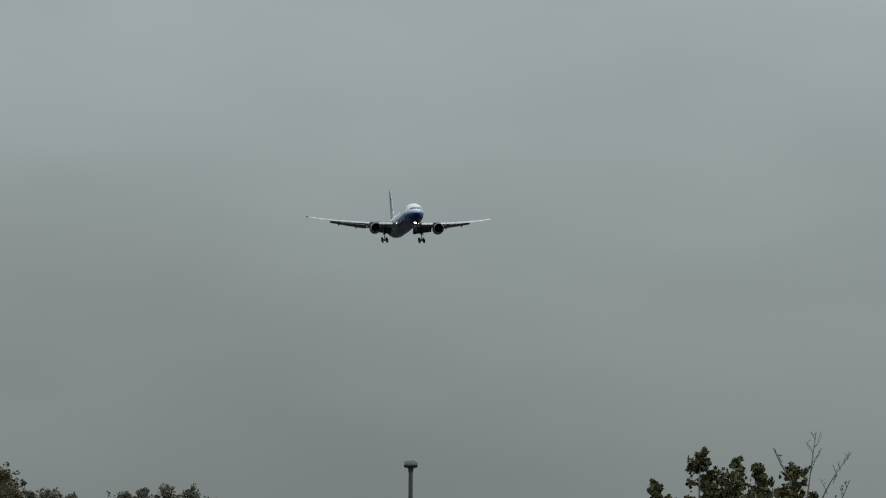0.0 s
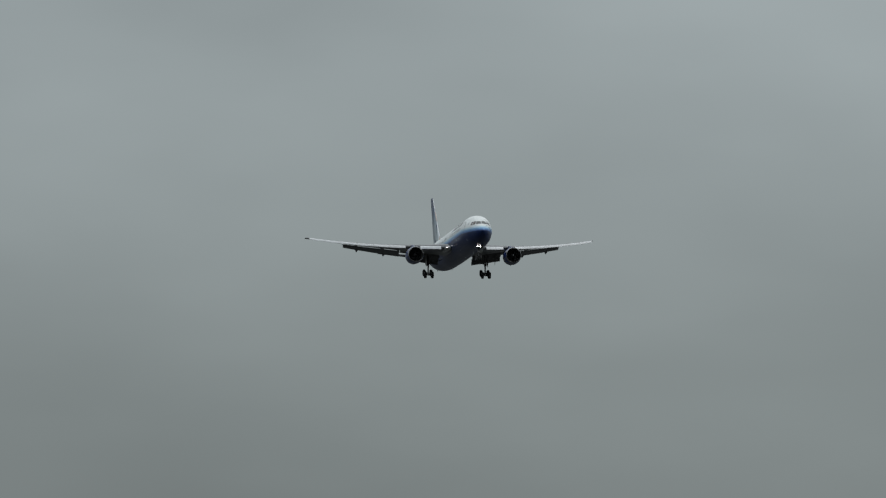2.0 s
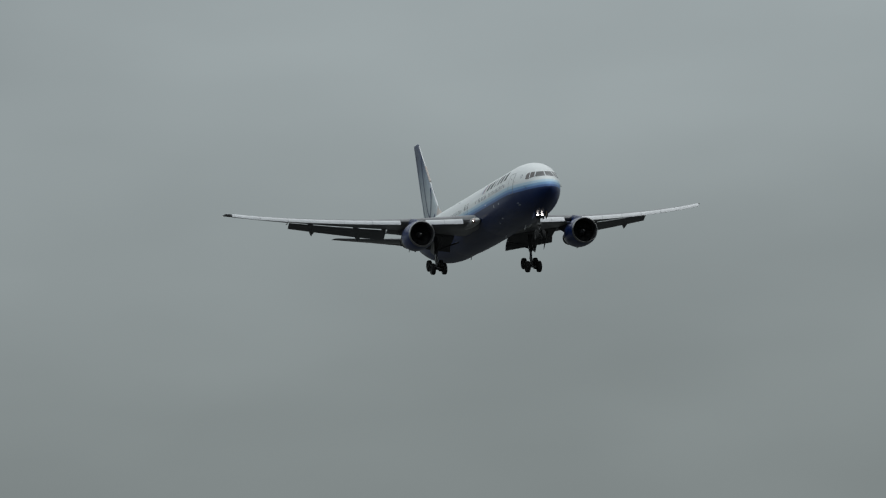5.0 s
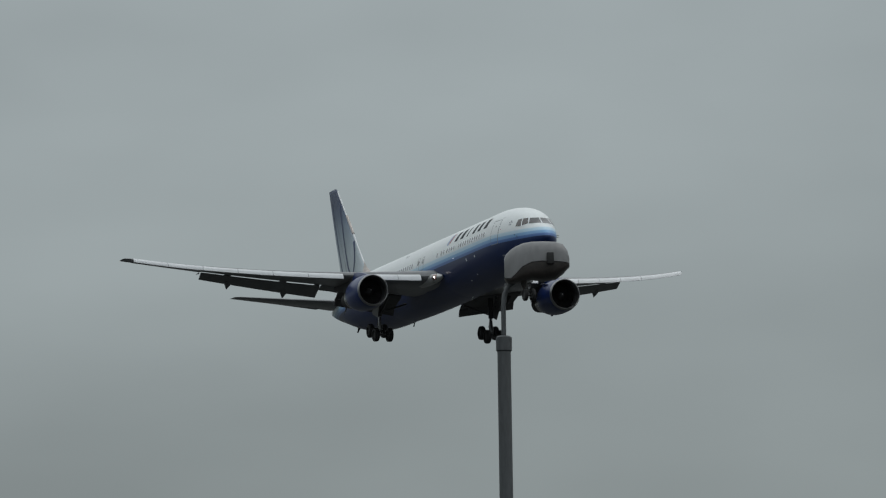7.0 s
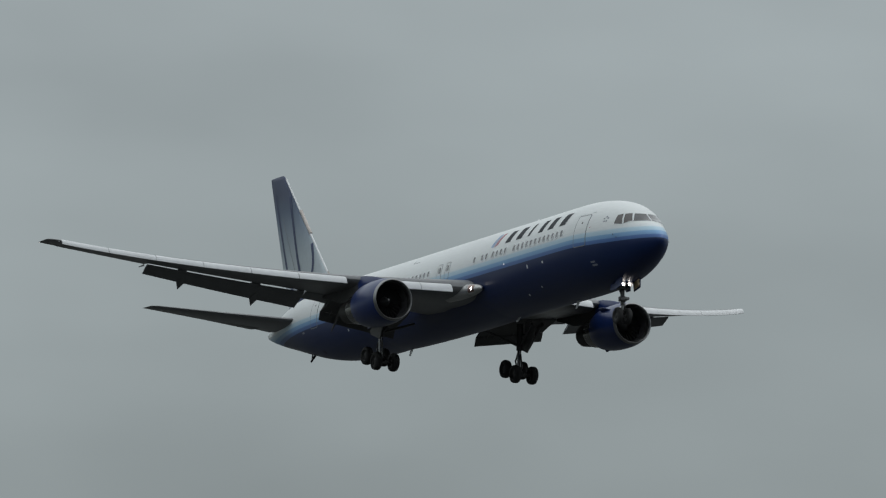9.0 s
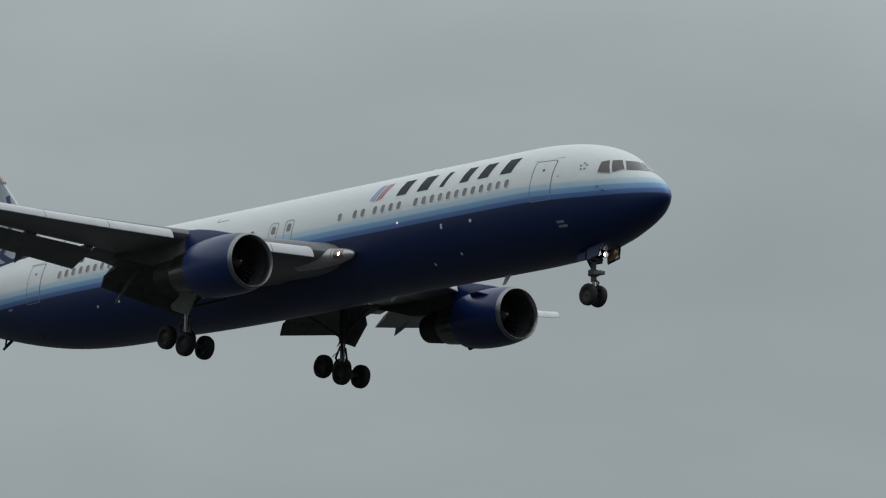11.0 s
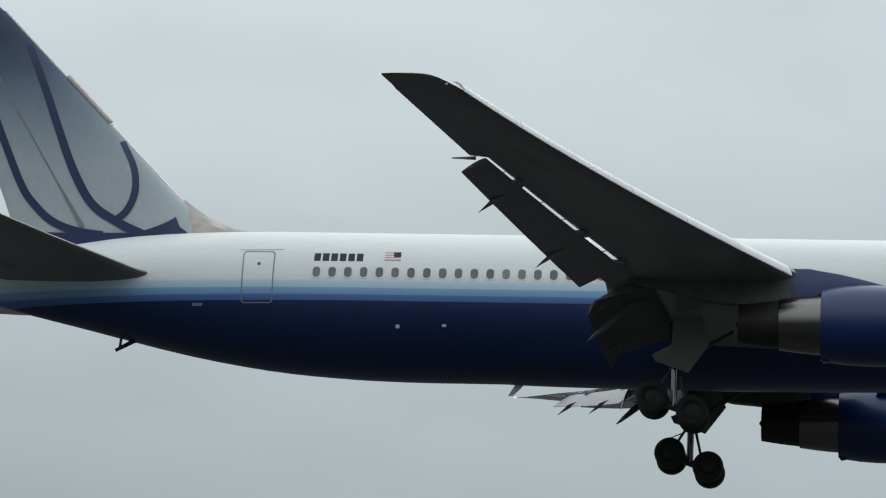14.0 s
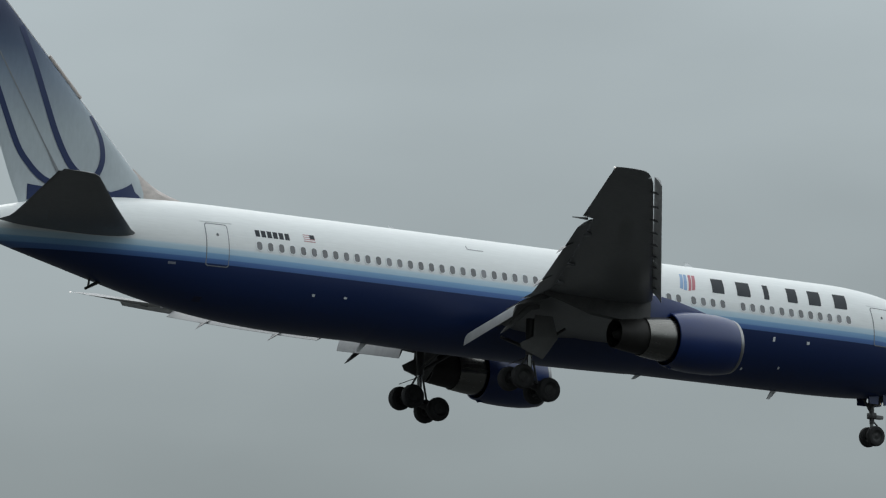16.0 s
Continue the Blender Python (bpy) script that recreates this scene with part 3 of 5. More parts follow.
        for i in range(7):
            part("flag_stripe", flat_patch([(38.08, 1.18 + i * 0.05), (37.50, 1.18 + i * 0.05), (37.50, 1.23 + i * 0.05), (38.08, 1.23 + i * 0.05)], side, 0.008, 0.01), ("flagred", "white")[i % 2], fuselage)
        part("flag_canton", flat_patch([(37.76, 1.33), (37.50, 1.33), (37.50, 1.53), (37.76, 1.53)], side, 0.014, 0.01), "letter", fuselage)
        # small service marks on the lower hull
        part("wing_inspection_light", flat_patch(rounded(15.29, -0.12, 0.10, 0.09, 0.03), side, 0.012, 0.02), "tipglow", fuselage, "small lit lamp")
        for x, z, w, h in ((12.33, -0.66, 0.12, 0.22), (10.36, -0.66, 0.16, 0.14), (37.51, -1.21, 0.14, 0.12), (35.85, -1.16, 0.16, 0.09), (11.6, -1.9, 0.10, 0.10), (13.6, -2.1, 0.10, 0.10)):
            part("service_mark", flat_patch(rounded(x, z, w, h, 0.03), side, 0.008, 0.01), "trim", fuselage)
        for k, (x, z, w) in enumerate(((4.98, -1.34, 0.38), (4.90, -1.52, 0.46), (44.75, -0.48, 0.36))):
            part("stencil_bar", flat_patch([(x + w / 2, z - 0.05), (x - w / 2, z - 0.05), (x - w / 2, z + 0.05), (x + w / 2, z + 0.05)], side, 0.008, 0.01), "stencil", fuselage)
        # walkway mark on the crown and a service panel low on the tail
        for a, b, c, d in ((29.17, 29.13, 1.86, 2.03), (29.13, 28.30, 1.84, 1.87)):
            part("walkway_mark", flat_patch([(a, c), (b, c), (b, d), (a, d)], side, 0.008, 0.01), "seam", fuselage)
        part("service_panel", flat_patch(rounded(43.0, -1.84, 0.38, 0.20, 0.04), side, 0.006, 0.01), "belly", fuselage)
        # small round alliance emblem by the cockpit
        for k in range(5):
            a = radians(90 + 72 * k)
            part("emblem_dot", flat_patch(rounded(3.75 + 0.15 * math.cos(a), 1.0 + 0.15 * math.sin(a), 0.11, 0.09, 0.04), side, 0.008, 0.01), "stencil", fuselage)
        part("static_port", flat_patch(rounded(5.0, 0.66, 0.07, 0.06, 0.02), side, 0.008, 0.01), "red", fuselage)
        for x, z in ((2.9, -0.02), (2.65, -0.2)):
            q = hull_side(x, z, side)
            part("pitot_probe", tube(q, q + Vector((0.22, side * 0.12, 0)), 0.025, 0.015, 8), "strut", fuselage)

    # --- windshield: two side panes and a front pane each side
    for side in (-1, 1):
        for pts in ([(2.97, 0.63), (3.00, 1.16), (2.69, 1.22), (2.38, 0.56)], [(2.31, 0.585), (2.59, 1.21), (2.26, 1.215), (1.90, 0.73)]):
            def pane_fn(u, v, p=pts):
                a = [p[0][i] + (p[3][i] - p[0][i]) * u for i in (0, 1)]
                b = [p[1][i] + (p[2][i] - p[1][i]) * u for i in (0, 1)]
                return [a[i] + (b[i] - a[i]) * v for i in (0, 1)]
            part("side_window", decal(pane_fn, 5, 5, side, 0.012), "cockpit_side", fuselage)
            rim = [pts[0], ((pts[0][0] + pts[1][0]) / 2, (pts[0][1] + pts[1][1]) / 2), pts[1], ((pts[1][0] + pts[2][0]) / 2, (pts[1][1] + pts[2][1]) / 2), pts[2],
                   ((pts[2][0] + pts[3][0]) / 2, (pts[2][1] + pts[3][1]) / 2), pts[3], ((pts[3][0] + pts[0][0]) / 2, (pts[3][1] + pts[0][1]) / 2)]
            cx, cz = sum(q[0] for q in pts) / 4, sum(q[1] for q in pts) / 4
            part("window_frame", ring_patch([(cx + (x - cx) * 1.07, cz + (z - cz) * 1.06) for x, z in rim], rim, side, 0.02), "trim", fuselage)

        def nose_point(y, z, out):
            lo, hi = 0.3, 4.0
            for _ in range(30):
                xm = (lo + hi) / 2
                top, bot, w = hull_at(xm)
                c, h = (top + bot) / 2, (top - bot) / 2
                if (y / w) ** 2 + ((z - c) / h) ** 2 > 1:
                    lo = xm
                else:
                    hi = xm
            top, bot, w = hull_at(hi)
            c, h = (top + bot) / 2, (top - bot) / 2
            return Vector((-hi, side * y, z)) + Vector((0.6, side * y / w, (z - c) / h)).normalized() * out

        def front_pane(grow, out):
            bm = bmesh.new()
            vs = []
            for i in range(8):
                u = -grow + (1 + 2 * grow) * i / 7
                row = []
                for j in range(6):
                    v = -grow + (1 + 2 * grow) * j / 5
                    yo, yi = 0.91 - 0.23 * v, 0.05
                    row.append(bm.verts.new(nose_point(yo + (yi - yo) * u, 0.71 + 0.48 * v, out)))
                vs.append(row)
            for i in range(7):
                for j in range(5):
                    bm.faces.new([vs[i][j], vs[i + 1][j], vs[i + 1][j + 1], vs[i][j + 1]])
            return bm
        part("window_frame", front_pane(0.03, 0.008), "trim", fuselage)
        part("windshield", front_pane(0.0, 0.02), "cockpit", fuselage)

    # --- antennas and masts
    for x, z, up, l in ((31.75, 2.68, 1, 0.13), (15.3, 2.68, 1, 0.2)):
        part("antenna", slab([(-x, -0.02, z - 0.02), (-x - 0.5, -0.02, z - 0.02), (-x - 0.62, -0.02, z + l), (-x - 0.42, -0.02, z + l)], (0, 0.04, 0)), "white", fuselage)
    for x, y, drop in ((10.3, 0.1, 0.42), (18.05, 0.1, 0.22), (33.1, 0.2, 0.42)):
        t, b, w = hull_at(x)
        part("drain_mast", slab([(-x, y - 0.02, b + 0.06), (-x - 0.34, y - 0.02, b + 0.06), (-x - 0.62, y - 0.02, b - drop), (-x - 0.45, y - 0.02, b - drop)], (0, 0.05, 0)), "white", fuselage)
    skid = part("tail_skid", tube((-47.2, 0, -1.33), (-47.95, 0, -1.75), 0.09, 0.06), "dark", fuselage)
    part("skid_brace", tube((-47.75, 0, -1.22), (-47.8, 0, -1.66), 0.05), "strut", skid)

    # --- wings
    for side in (1, -1):
        stations = [1.6, 2.5, 3.2, 5.0, 7.20, 7.21, 9.10, 9.12, 12, 15, 17.98, 18.0, 20, 22.0, 22.95]
        rings = []
        for y in stations:
            le, te, zl, tw, th = wing_line(max(y, 2.0))
            cut = 0.815 if y <= 7.2 else 0.855 if 7.21 <= y <= 9.1 else 0.847 if 9.12 <= y <= 17.98 else 1.0
            rings.append(section(le, side * y, zl, te - le, tw, th, cut))
        for y, dx, tk in ((23.10, 0.04, 0.088), (23.50, 0.12, 0.085), (23.78, 0.22, 0.075), (23.92, 0.36, 0.055), (23.98, 0.55, 0.015)):
            le, te, zl, tw, th = wing_line(y)
            rings.append(section(le + dx, side * y, zl + 0.02, te - le - dx - 0.02, tw, tk))
        tip_end = rings[-2][0]
        le, te, zl, tw, th = wing_line(23.45)
        nav = (-(le + 0.20), side * 23.45, zl - 0.02)
        wing = part("wing", skin(rings), "wing", plane, "grey swept wing with drooped slats and lowered flaps", angle=35)

        # slats: bright curved shells ahead of the leading edge
        for y0, y1, cnt in ((3.7, 6.85, 2), (9.0, 23.5, 6)):
            for k in range(cnt):
                ya, yb = y0 + (y1 - y0) * k / cnt + 0.015, y0 + (y1 - y0) * (k + 1) / cnt - 0.015
                rings = []
                for y in (ya, (ya + yb) / 2, yb):
                    le, te, zl, tw, th = wing_line(y)
                    ch = te - le
                    k = 0.72 + 0.072 * ch
                    ring = [(-(le - min(0.46, 0.56 * k - 0.035) + u * k), side * y, zl - 0.10 + v * k) for u, v in SLAT]
                    rings.append(ring)
                part("slat", skin(rings), "slat", wing, "pale glossy slat")
        # root fairing: a pointed bare-metal glove with the landing light behind a clear window
        def glove_ring(x, r, grow=0.0):
            yc, zc = 2.45 + (x - 18.35) * 0.18, -1.12 - 0.02 * (x - 18)
            return [(-x, side * (yc + (r + grow) * math.cos(2 * math.pi * k / 28)), zc + (r + grow) * math.sin(2 * math.pi * k / 28)) for k in range(28)]
        shape = [(18.28, 0.03), (18.31, 0.09), (18.40, 0.16), (18.58, 0.235), (18.82, 0.295), (19.05, 0.335), (19.35, 0.375), (19.7, 0.415), (20.4, 0.46), (21.5, 0.45)]
        glove = part("root_fairing", skin([glove_ring(x, r) for x, r in shape]), "glove", wing, "bare metal fairing at the wing root")
        part("fairing_seam", skin([glove_ring(19.30, 0.369, 0.006), glove_ring(19.34, 0.374, 0.006)], True, False), "seam", glove)
        bm = bmesh.new()
        rows = [[bm.verts.new(q) for q in [glove_ring(x, r, 0.008)[k % 28] for k in (-3, -2, -1, 0, 1, 2, 3, 4)]] for x, r in ((18.72, 0.272), (18.82, 0.295), (18.94, 0.317), (19.05, 0.335), (19.2, 0.356))]
        for ra, rb in zip(rows, rows[1:]):
            for k in range(7):
                bm.faces.new([ra[k], ra[k + 1], rb[k + 1], rb[k]])
        part("light_window", bm, "lampcover", glove, "glossy warm-tinted light window")
        face = Vector((0.93, side * 0.36, -0.06)).normalized()
        at = Vector((-18.90, side * 2.795, -1.125))
        bm = bmesh.new()
        u, v = face.cross(Vector((0, 0, 1))).normalized(), Vector((0, 0, 1))
        v = u.cross(face)
        discs = [[at + face * d + (u * 1.25 * math.cos(2 * math.pi * k / 18) + v * math.sin(2 * math.pi * k / 18)) * rr for k in range(18)] for d, rr in ((-0.10, 0.095), (0.02, 0.095), (0.045, 0.065), (0.05, 0.01))]
        part("landing_light", skin(discs), "landglow", glove, "lit landing light")

        # flaps
        def flap(y0, y1, frac, cfrac, angle, dz, name, thick=0.13, steps=4, m="flap"):
            rings = []
            for i in range(steps + 1):
                y = y0 + (y1 - y0) * i / steps
                le, te, zl, tw, th = wing_line(y)
                ch = te - le
                zc = zl - ch * frac * math.sin(radians(tw)) + dz * ch
                rings.append(section(le + frac * ch, side * y, zc, cfrac * ch, angle, thick, 1.0, 10, 0.02))
            body = part(name, skin(rings), "wing", wing)
            if m != "wing":
                up = [[Vector(q) + Vector((0, 0, 0.012)) for q in rg[:11]] for rg in rings]
                part("flap_skin", skin(up, False, False), m, body, "pale grey upper skin")
        flap(9.2, 17.95, 0.853, 0.255, 30, -0.017, "outboard_flap", 0.11)
        # inboard flap in two pieces: a main panel, a slit, and an aft panel that hangs steeply
        def panel(name, inner, outer, thick, camber, steps=4):
            rings = []
            for i in range(steps + 1):
                f = i / steps
                y, x, z, chord, angle = (a + (b - a) * f for a, b in zip(inner, outer))
                rings.append(section(x, side * y, z, chord, angle, thick, 1.0, 10, camber))
            body = part(name, skin(rings), "underwing", wing)
            up = [[Vector(q) + Vector((0, 0, 0.012)) for q in rg[:11]] for rg in rings]
            part("flap_skin", skin(up, False, False), "flap", body, "pale grey upper skin")
        panel("inboard_flap", (2.78, 27.55, -1.42, 2.20, 21.5), (7.60, 28.20, -0.80, 1.98, 19.0), 0.13, 0.035)
        panel("aft_flap", (2.78, 29.60, -2.21, 0.62, 69.0), (7.62, 30.09, -1.43, 0.60, 69.0), 0.13, 0.02)
        for y in (3.6, 5.4, 7.0):
            f = (y - 2.78) / 4.84
            part("flap_bracket", tube((-(29.2 + 0.5 * f), side * y, -2.0 + 0.75 * f), (-(29.68 + 0.49 * f), side * y, -2.36 + 0.78 * f), 0.03, n=6), "wing", wing)
        flap(7.25, 9.08, 0.85, 0.16, 17, -0.004, "drooped_aileron", 0.10, 2, "wing")
        # flap track fairings: short pointed fins under the outboard flap, a longer boom inboard
        for y in (11.55, 15.75):
            le, te, zl, tw, th = wing_line(y)
            ch = te - le
            fx, fz = le + 0.853 * ch, zl - ch * 0.853 * math.sin(radians(tw)) - 0.017 * ch
            tx, tz = fx + 0.221 * ch, fz - 0.1275 * ch
            bm = bmesh.new()
            tip = bm.verts.new((-(tx + 0.46), side * y, tz - 0.36))
            for w in (0.2,):
                ring = [(fx + 0.40 * (tx - fx), fz + 0.40 * (tz - fz) - 0.03, 0.0), (fx + 0.72 * (tx - fx), fz + 0.72 * (tz - fz), w), (tx + 0.02, tz + 0.02, w * 1.4), (tx + 0.12, tz - 0.02, 0.0),
                        (tx + 0.02, tz + 0.02, -w * 1.4), (fx + 0.72 * (tx - fx), fz + 0.72 * (tz - fz), -w)]
                vs = [bm.verts.new((-x, side * y + o, z)) for x, z, o in ring]
                bm.faces.new(vs)
                for a in range(6):
                    bm.faces.new([vs[a], vs[(a + 1) % 6], tip])
            part("flap_fairing", bm, "wing", wing, "pointed flap track fairing", angle=30)
        for y, ln, drop in ((6.75, 2.05, 1.42),):
            le, te, zl, tw, th = wing_line(y)
            ch = te - le
            x0 = 28.32
            z0 = -1.26
            rings = []
            for k in range(11):
                s = k / 10
                r = 0.12 * math.sin(math.pi * (0.08 + 0.92 * s)) ** 0.6 * (1 - 0.25 * s) + 0.008
                bend = drop * max(0, s - 0.22) / 0.78
                rings.append([(-(x0 + ln * s), side * (y + 0.6 * r * math.cos(2 * math.pi * j / 14)), z0 - bend + 1.7 * r * math.sin(2 * math.pi * j / 14)) for j in range(14)])
            part("flap_fairing", skin(rings), "underwing", wing, "pointed flap track fairing")
        # hinge and track housings that bridge the slot ahead of the flap
        for y, w in ((9.45, 0.2), (11.95, 0.28), (16.05, 0.28)):
            le, te, zl, tw, th = wing_line(y)
            ch = te - le
            zz = zl - ch * 0.85 * math.sin(radians(tw)) - 0.012 * ch
            part("flap_track", block(le + 0.80 * ch, le + 0.915 * ch, side * y - w, side * y + w, zz - 0.09, zz + 0.05, 0.03), "wing", wing)
        for y in (10.4, 13.1, 14.5, 16.9):
            le, te, zl, tw, th = wing_line(y)
            ch = te - le
            zz = zl - ch * 0.85 * math.sin(radians(tw)) - 0.01 * ch
            part("hinge_arm", tube((-(le + 0.83 * ch), side * y, zz), (-(le + 0.89 * ch), side * y, zz - 0.06), 0.016, n=6), "wing", wing)
        # fence at the flap's outer end, tip light, slat track stubs
        le, te, zl, tw, th = wing_line(18.05)
        part("aileron_horn", slab([(-te + 0.25, side * 18.02, zl - 0.02), (-te - 0.55, side * 18.02, zl + 0.02), (-te - 0.55, side * 18.02, zl + 0.05), (-te + 0.25, side * 18.02, zl + 0.10)], (0, side * 0.05, 0)), "wing", wing)
        part("tip_light", spin([(-0.04, 0.01), (-0.01, 0.032), (0.04, 0.028), (0.06, 0.01)], 10, tip_end), "tipglow", wing, "small lit light at the wing tip")
        part("navigation_light", spin([(-0.05, 0.01), (-0.03, 0.045), (0.03, 0.05), (0.06, 0.01)], 10, nav), "trim", wing, "small clear lamp cover at the wing tip")
        for y in np.linspace(10.2, 22.2, 9):
            le, te, zl, tw, th = wing_line(float(y))
            part("slat_track", tube((-le + 0.26, side * y, zl - 0.10), (-le - 0.15, side * y, zl - 0.05), 0.05, n=8), "wing", wing)
        # spoiler panels on the upper skin
        for y0, y1 in ((9.6, 11.5), (11.6, 13.5), (13.6, 15.5), (15.6, 17.5), (3.4, 6.6)):
            rings = []
            for y in (y0, y1):
                le, te, zl, tw, th = wing_line(y)
                ch = te - le
                for_ = 0.70
                rings.append(section(le + for_ * ch, side * y, zl - ch * for_ * math.sin(radians(tw)) + 0.042 * ch, 0.14 * ch, 7.5, 0.05, 1.0, 6, 0.0))
            part("spoiler", skin(rings), "wing", wing)

        # --- engine under this wing
        ey, ez, ex = side * 8.02, -2.27, 18.73
        engine = part("engine", spin([(0.22, 1.262), (0.45, 1.315), (0.9, 1.37), (1.5, 1.39), (2.1, 1.385), (2.7, 1.35), (3.15, 1.29), (3.50, 1.222), (3.51, 1.165), (3.1, 1.10), (2.9, 0.98)], 56, (-ex, ey, ez)), "navy", plane, "navy engine cowl with bright inlet lip")
        part("inlet_lip", spin([(0.45, 1.085), (0.2, 1.095), (0.06, 1.135), (0.0, 1.185), (0.03, 1.225), (0.10, 1.25), (0.215, 1.268)], 56, (-ex, ey, ez)), "lip", engine, "bright metal inlet lip")
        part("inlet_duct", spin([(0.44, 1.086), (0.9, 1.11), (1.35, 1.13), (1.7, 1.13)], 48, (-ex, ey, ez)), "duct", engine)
        bm, prev = bmesh.new(), None
        for k in range(6):
            rr, tw, hw = 0.32 + 0.16 * k, radians(25 + 7 * k), 0.10 + 0.01 * k
            a = Vector((hw * math.cos(tw), hw * math.sin(tw), rr))
            b = Vector((-hw * math.cos(tw), -hw * math.sin(tw), rr))
            o = Vector((-math.sin(tw), math.cos(tw), 0)) * 0.009
            row = [bm.verts.new(q) for q in (a, (a + b) / 2 + o, b, (a + b) / 2 - o)]
            if prev:
                for q in range(4):
                    bm.faces.new([prev[q], prev[(q + 1) % 4], row[(q + 1) % 4], row[q]])
            else:
                bm.faces.new(row[::-1])
            prev = row
        bm.faces.new(prev)
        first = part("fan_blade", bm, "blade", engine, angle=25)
        blades = [first]
        for k in range(27):
            ob = new("fan_blade", first.data)
            ob.parent = engine
            blades.append(ob)
        for k, ob in enumerate(blades):
            ob.location = (-ex - 1.35, ey, ez)
            ob.rotation_euler.x = 2 * math.pi * k / 28
        # black disc behind the blades stands in for the shade deep in the duct
        part("fan_shade_disc", spin([(1.62, 0.02), (1.62, 1.13)], 40, (-ex, ey, ez)), "dark", engine)
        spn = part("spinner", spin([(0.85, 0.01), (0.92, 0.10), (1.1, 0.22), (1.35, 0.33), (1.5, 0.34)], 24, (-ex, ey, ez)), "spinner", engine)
        part("spinner_mark", block(ex + 0.90, ex + 1.02, ey + 0.07, ey + 0.13, ez + 0.07, ez + 0.16, 0.01), "mark", spn, "white mark")
        part("reverser_sleeve", spin([(2.9, 1.03), (3.35, 1.03), (3.75, 1.015), (4.25, 0.97), (4.94, 0.885), (4.95, 0.85), (4.3, 0.85)], 48, (-ex, ey, ez)), "sleeve", engine, "bare metal rear nozzle")
        part("core_nozzle", spin([(4.2, 0.83), (4.95, 0.825), (5.6, 0.76), (6.35, 0.655), (6.35, 0.61), (5.6, 0.64)], 40, (-ex, ey, ez)), "core", engine, "burnt core nozzle")
        part("exhaust_plug", spin([(5.3, 0.40), (5.9, 0.34), (6.3, 0.2), (6.45, 0.03)], 24, (-ex, ey, ez), True), "core", engine)
        # pylon: a blade from the cowl's crown back under the wing
        fore = ((20.1, 1.36, 1.42, 0.03), (20.7, 1.30, 1.56, 0.14), (21.6, 1.2, 1.76, 0.22), (22.6, 0.95, 1.92, 0.25), (23.3, 0.80, 1.95, 0.25))
        # rear stretch is dark, not navy: shade under the wing put into colour
        rear = ((23.3, 0.80, 1.95, 0.247), (24.6, 0.62, 1.90, 0.25), (26.2, 0.75, 1.74, 0.22), (27.9, 1.2, 1.62, 0.12), (28.9, 1.40, 1.55, 0.03))
        for stretch, name, m, label in ((fore, "pylon", "navy", "navy engine pylon"), (rear, "pylon_tail", "underwing", "pylon tail dark with the wing's shade put into its colour")):
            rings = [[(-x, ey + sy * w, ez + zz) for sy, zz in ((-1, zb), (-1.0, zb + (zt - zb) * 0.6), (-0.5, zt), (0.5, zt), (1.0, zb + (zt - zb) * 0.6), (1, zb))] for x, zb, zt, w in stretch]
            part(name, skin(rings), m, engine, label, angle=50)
        # vortex strake on the inboard shoulder
        a = radians(52)
        yy, zz = -side * math.sin(a), math.cos(a)
        c0 = Vector((-ex - 0.9, ey + yy * 1.36, ez + zz * 1.36))
        part("strake", slab([c0, c0 + Vector((-1.25, 0, 0)), c0 + Vector((-1.15, yy * 0.32, zz * 0.32)), c0 + Vector((-0.6, yy * 0.30, zz * 0.30))], (0, 0.03 * zz, -0.03 * yy)), "navy", engine)
        part("drain_lip", slab([(-ex - 3.52, ey - 0.06, ez - 1.19), (-ex - 3.1, ey - 0.06, ez - 1.28), (-ex - 3.40, ey - 0.06, ez - 1.34)], (0, 0.12, 0)), "navy", engine)

        # --- main gear
        gy, gx, gz = side * 4.72, 27.47, -4.50
        gear = part("main_gear", tube((-gx, gy, -1.5), (-gx, gy, gz + 1.35), 0.21, 0.19, 18), "strut", plane, "grey landing gear leg with a tilted four-wheel bogie")
        part("oleo", tube((-gx, gy, gz + 1.4), (-gx, gy, gz), 0.125, n=16), "chrome", gear, "bright metal piston")
        part("drag_brace", tube((-gx + 2.0, gy - side * 0.2, -1.75), (-gx, gy, gz + 1.5), 0.07), "strut", gear)
        part("side_brace", tube((-gx - 0.1, gy - side * 2.3, -2.1), (-gx, gy, gz + 1.6), 0.075), "strut", gear)
        bmt = tube((-gx - 0.18, gy, gz + 1.25), (-gx - 0.50, gy, gz + 0.72), 0.05)
        tube((-gx - 0.50, gy, gz + 0.72), (-gx - 0.15, gy, gz + 0.15), 0.05, bm=bmt)
        part("torque_link", bmt, "strut", gear)
        part("hydraulic_line", tube((-gx - 0.15, gy + 0.15, gz + 1.2), (-gx - 1.0, gy + 0.2, gz + 0.85), 0.02, n=6), "strut", gear)
        part("actuator", tube((-gx + 0.2, gy, gz + 1.1), (-gx + 0.45, gy, gz + 0.05), 0.05), "strut", gear)
        tilt = radians(19)
        ax = [(-gx + d * math.cos(tilt), gz - d * math.sin(tilt) * 1.0) for d in (0.74, -0.74)]
        bogie = part("bogie_beam", tube((ax[0][0] + 0.1, gy, ax[0][1] - 0.03), (ax[1][0] - 0.1, gy, ax[1][1] + 0.03), 0.13), "strut", gear)
        dy = gy + side * 0.38
